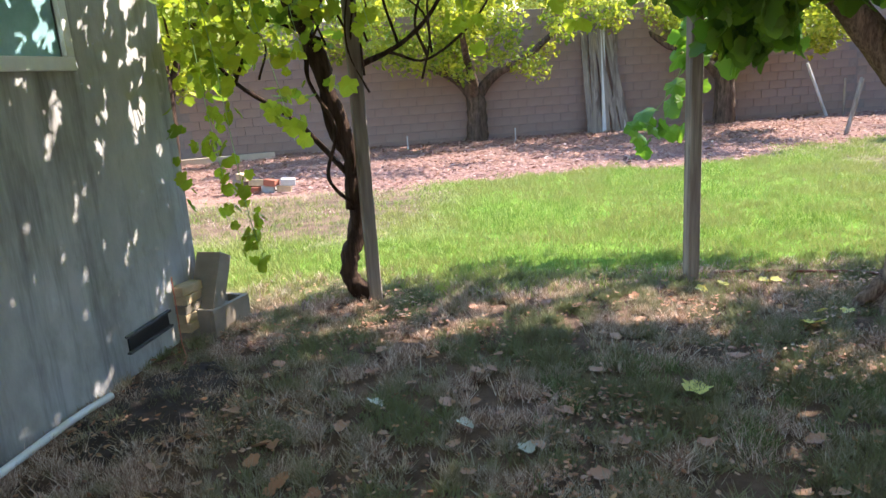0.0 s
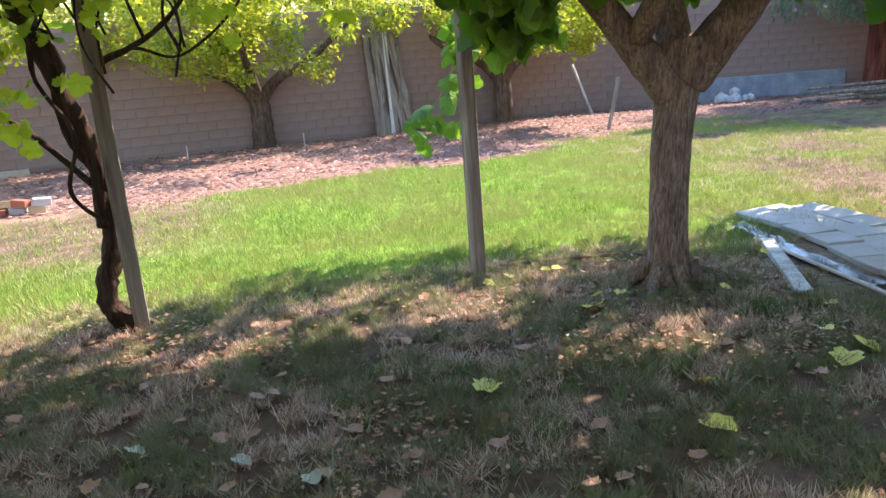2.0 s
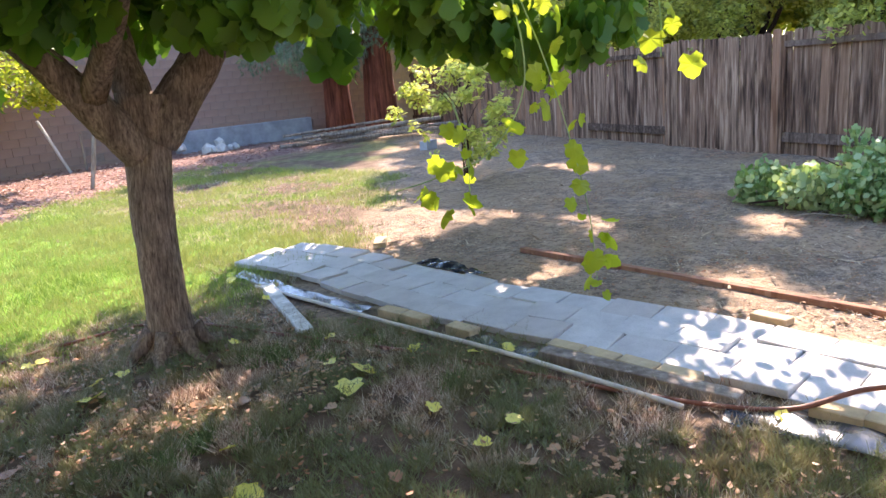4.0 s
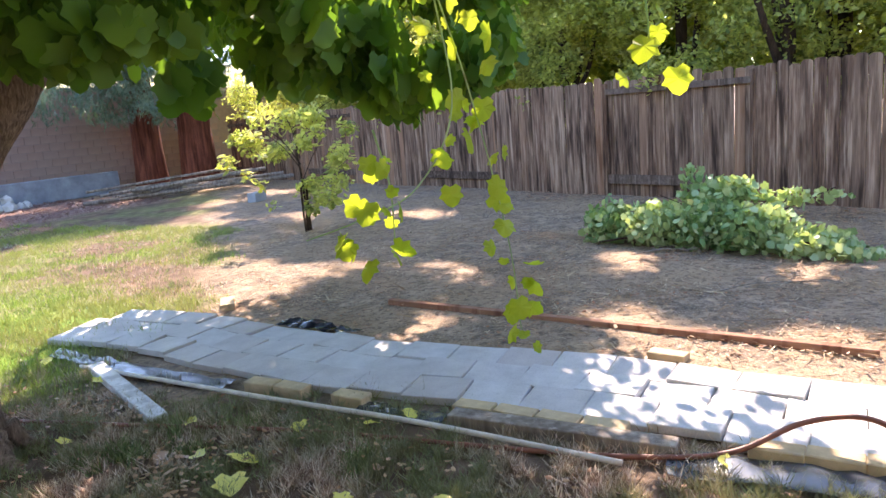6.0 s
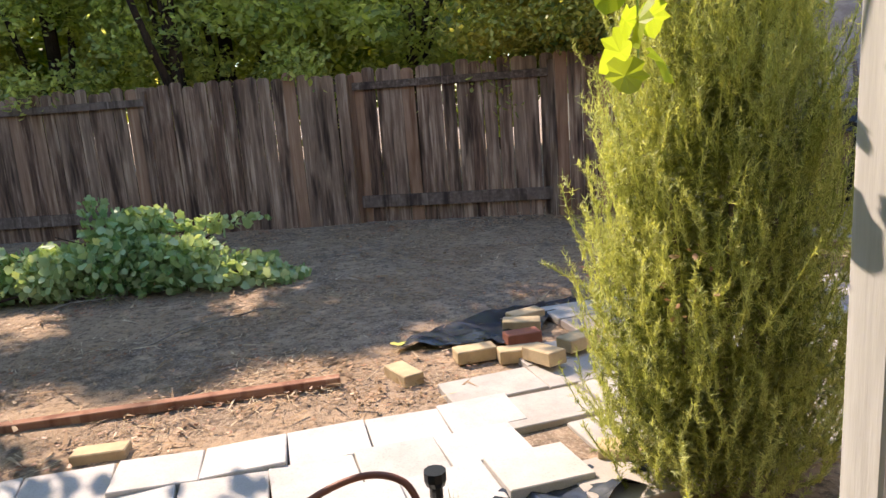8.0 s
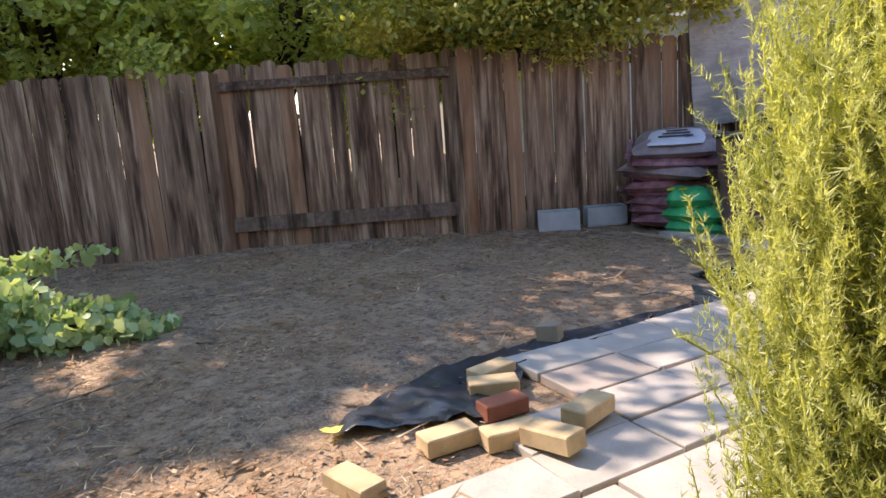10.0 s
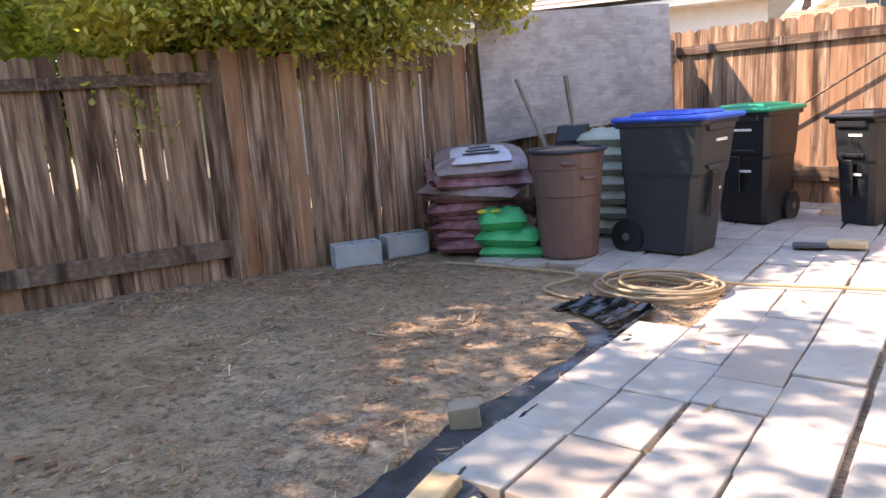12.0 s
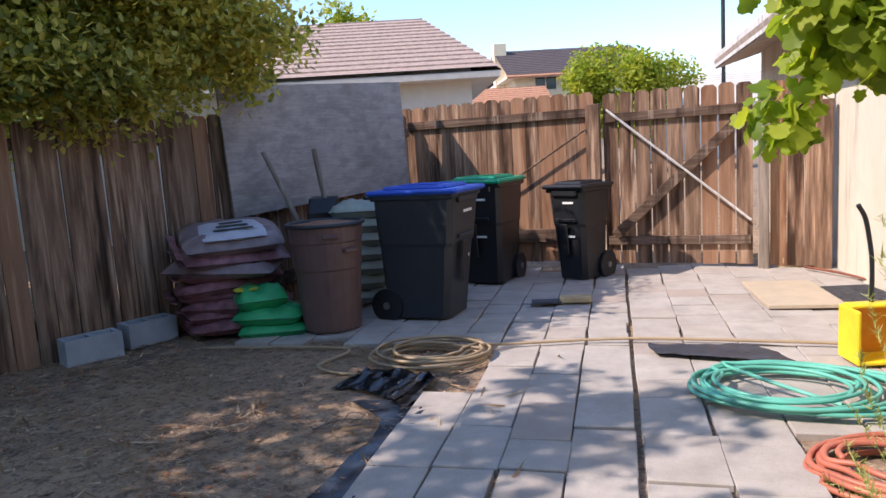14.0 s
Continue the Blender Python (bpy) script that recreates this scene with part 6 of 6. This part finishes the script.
blades("lawn_grass", 170000, (-8, 8.5, 4.8, 15.5), lambda x, y: zone(x, y)[0], 0.07, 0.0045, "grass_green", "bright green lawn grass", 1, 10, 0.05)
blades("dry_lawn", 300000, (-2.35, 3.7, 0.6, 6.6), lambda x, y: zone(x, y)[1] * (0.06 + 0.95 * smooth(-0.15, 0.2, noise.noise(Vector((x * 6, y * 6, 5))))), 0.06, 0.0038, "grass_dry", "short dry brown lawn with green tufts", 2, 22, 0.016, 0.65)
blades("lawn_tufts", 90000, (-0.6, 3.25, 0.6, 4.2), lambda x, y: smooth(-0.1, 0.25, noise.noise(Vector((x * 1.1, y * 1.1, 8)))) * smooth(-0.05, 0.2, noise.noise(Vector((x * 6, y * 6, 2)))), 0.075, 0.0036, "grass_dark", "dark green tufts in the dry lawn", 12, 24, 0.02, 0.6)
blades("dry_lawn", 40000, (-8, 8, 6, 15.5), lambda x, y: zone(x, y)[1], 0.05, 0.005, "grass_dry", "short dry lawn edge", 3, 10, 0.04)


def litter(name, n, bounds, weight, size, shape, mat, label, seed, lift=0.008):
    rng = np.random.default_rng(seed)
    x0, x1, y0, y1 = bounds
    x, y = rng.uniform(x0, x1, n * 4), rng.uniform(y0, y1, n * 4)
    keep = [i for i in range(n * 4) if weight(x[i], y[i]) > rng.uniform()][:n]
    c = np.stack([x[keep], y[keep], np.full(len(keep), G + 0.012) + rng.uniform(0, lift, len(keep))], 1)
    return tagged(leaves(name, c, size, shape, mat, None, seed, 0.0, 0.35), label, "litter", kind="stuff")


def dirt(x, y):
    a = sum(zone(x, y))
    fence_x = 9.75 + 0.42 * (y + 0.3)
    inside = smooth(0.0, -0.3, x - fence_x)
    pave = 3.35 < x < 4.5 + 0.2 * (y < 0) and y < 6.2
    return (1 - a) * inside * (0 if pave else 1) * (0.25 + 0.75 * smooth(-0.2, 0.3, noise.noise(Vector((x * 1.3, y * 1.3, 2)))))


litter("straw_litter", 45000, (2.4, 14, -3.6, 13), dirt, 0.06, "needle", "straw", "dry straw and twig litter on the dirt", 5)
litter("leaf_litter", 9000, (2.4, 12, -3.9, 9), lambda x, y: dirt(x, y) * smooth(1.5, 0.1, 9.75 + 0.42 * (y + 0.3) - x), 0.05, "oval", "brownleaf", "dry leaf litter along the fence", 6)
litter("leaf_litter", 6000, (2.4, 8.5, -3.6, 6), dirt, 0.03, "oval", "brownleaf", "scattered dry leaf bits on the dirt", 7)
litter("mulch_chips", 26000, (-9, 14, 10, 19), lambda x, y: zone(x, y)[2], 0.09, "oval", "mulch", "reddish bark mulch and pale chips", 8, 0.03)
litter("leaf_litter", 6500, (-2.3, 3.3, 1.0, 6), lambda x, y: zone(x, y)[1] * (0.15 + 0.85 * smooth(0, 0.3, noise.noise(Vector((x * 1.5, y * 1.5, 4))))), 0.033, "oval", "brownleaf", "small dead leaves on the dry lawn", 9, 0.04)
litter("soil_debris", 700, (-2.34, -1.5, 2.2, 4.2), lambda x, y: 1, 0.05, "needle", "straw", "straw and roots in the dark dug soil by the house", 10, 0.03)


litter("twig_litter", 900, (3.6, 9.5, -3.4, 6), dirt, 0.16, "needle", "straw", "thin dry twigs scattered on the dirt", 15, 0.02)


def dry_twig(x, y, rz, size, label):
    t = thing("dry_twig", label, "twig", (x, y, G + 0.015), rz, "dry twigs on the dirt")
    r = random.Random(int(x * 100))
    limb("stem", [(0, 0, 0), (0.4 * size, 0.05 * size, 0.03), (size, -0.04 * size, 0.02)], 0.007, 0.003, "grey_wood", t, 5)
    for k in range(6):
        a, f = (-1) ** k * r.uniform(0.5, 1.1), 0.15 + 0.13 * k
        limb("branch", [(f * size, 0.02, 0.01), ((f + 0.12) * size, 0.16 * size * a, 0.05), ((f + 0.28) * size, 0.3 * size * a, 0.03)], 0.004, 0.002, "grey_wood", t, 4)


dry_twig(6.05, 1.75, -60, 0.8, "pale dry branching twig lying on the shaded dirt")
dry_twig(7.35, 2.6, -80, 0.5, "short pale dry twig lying on the shaded dirt")
dry_twig(5.9, -1.9, 200, 0.35, "small dry twig on the dirt near the pavers")


def fallen(x, y, size, mat, label, group, seed):
    v, f = LEAF["vine"]
    rng = random.Random(seed)
    vv = [(a * size, (b - 0.4) * size, 0.012 + size * (0.25 * abs(a) + 0.12 * noise.noise(Vector((a * 2, b * 2, seed))))) for a, b, c in v]
    ob = mesh_from("fallen_leaf", vv, f, mat)
    ob.matrix_basis = pose(x, y, G + 0.025, rng.uniform(-20, 20), rng.uniform(-20, 20), rng.uniform(0, 360))
    tagged(ob, label, "leaf", group)


YL = [(1.64, 4.3), (2.55, 4.37), (2.72, 3.33), (2.54, 3.21), (2.62, 2.69), (2.74, 2.29), (2.69, 3.56), (3.24, 2.96), (1.81, 3.17), (2.5, 2.27), (1.65, 2.77), (0.81, 3.4), (1.67, 5.17), (1.59, 5.17), (1.13, 5.0), (1.75, 4.5), (1.9, 4.5), (1.3, 5.1), (3.1, 3.3), (2.95, 3.9), (3.35, 5.75), (3.2, 5.0), (3.4, 1.35), (3.4, 2.85)]
for i, (x, y) in enumerate(YL):
    big = i in (0, 2, 3, 10, 11)
    fallen(x, y, 0.135 if big else 0.075, "yellowleaf", ("large" if big else "small") + " curled yellow leaf fallen on the dry lawn", "fallen yellow leaves", i)
BL = [(0.16, 3.14), (0.4, 2.86), (-1.2, 2.78), (0.76, 2.87), (-1.61, 2.57), (-1.57, 2.84), (0.1, 3.3), (0.45, 3.3), (-1.5, 3.1), (-0.3, 3.6), (1.2, 2.9), (0.3, 2.6), (-1.0, 2.5), (1.1, 3.8), (-0.9, 3.9)]
for i, (x, y) in enumerate(BL):
    fallen(x, y, 0.085, "brownleaf", "curled reddish brown leaf fallen on the dry lawn", "fallen brown leaves", 50 + i)
rng = random.Random(44)
for i in range(75):
    x, y = rng.uniform(-1.7, 2.9), 1.9 + 3.0 * rng.random() ** 1.3
    fallen(x, y, rng.uniform(0.045, 0.08), "brownleaf", "small curled reddish leaf fallen on the dry lawn", "fallen brown leaves", 200 + i)
fallen(5.25, 0.38, 0.08, "yellowleaf", "yellow leaf caught at the tip of the plastic sheet", "fallen yellow leaves", 80)
M["pale"] = plain_mat("pale_leaf_underside", (0.5, 0.5, 0.4), 0.7)
for i, (x, y) in enumerate(((-0.78, 3.21), (-0.3, 3.0), (0.0, 2.8))):
    fallen(x, y, 0.08, "pale", "pale dry leaf fallen on the dry lawn", "fallen pale leaves", 90 + i)
# dug hole by the house
bm = bmesh.new()
for i in range(150):
    r = random.Random(i)
    a, q = r.uniform(0, 6.28), r.uniform(0, 1)
    bmesh.ops.create_icosphere(bm, subdivisions=1, radius=r.uniform(0.008, 0.03), matrix=pose(-1.95 + 0.32 * q * math.cos(a), 3.2 + 0.5 * q * math.sin(a), G + 0.015))
M["dark_soil"] = plain_mat("dark_dug_soil", (0.045, 0.03, 0.022), 0.95, vary=0.3)
solid("soil_clods", bm, "dark_soil", "dark loose soil clods by the house wall", "soil", "stuff")
bm = bmesh.new()
bmesh.ops.create_icosphere(bm, subdivisions=4, radius=1.0, matrix=Matrix.Translation((-1.95, 3.2, G)) @ Matrix.Diagonal((0.36, 0.6, 0.045, 1)))
for v in bm.verts:
    v.co.z += 0.02 * noise.noise(v.co * 14)
    v.co.x += 0.05 * noise.noise(v.co * 5)
solid("soil_patch", bm, "dark_soil", "patch of dark dug soil beside the house wall", "soil", "stuff")


pavers()


# ---- blocks of the north walls ----
def wall_blocks(wall, a, b, x0, x1, z0, z1, inward):
    d = (b - a).normalized()
    ang = math.degrees(math.atan2(d.y, d.x))
    me = bpy.data.meshes.new("block")
    bm = boxed((0.392, 0.02, 0.19), bevel=0.004)
    bm.to_mesh(me)
    bm.free()
    me.materials.append(M["wallblock"])
    nrm = Vector((d.y, -d.x))
    z, r = z0, 0
    while z < z1:
        s = x0 + 0.2 * (r % 2)
        while s < x1:
            p = a + d * s + nrm * 0.082
            ob = new("block", me)
            ob.parent = wall
            ob.matrix_basis = pose(p.x, p.y, z + 0.1, 0, 0, ang)
            s += 0.4
        z += 0.2
        r += 1


wall_blocks(wall_a, WA, WB, 3.0, 18.9, G - 0.1, 2.7, -1)
wall_blocks(wall_b, WB, WC, 0.2, 10.0, G - 0.1, 2.7, -1)
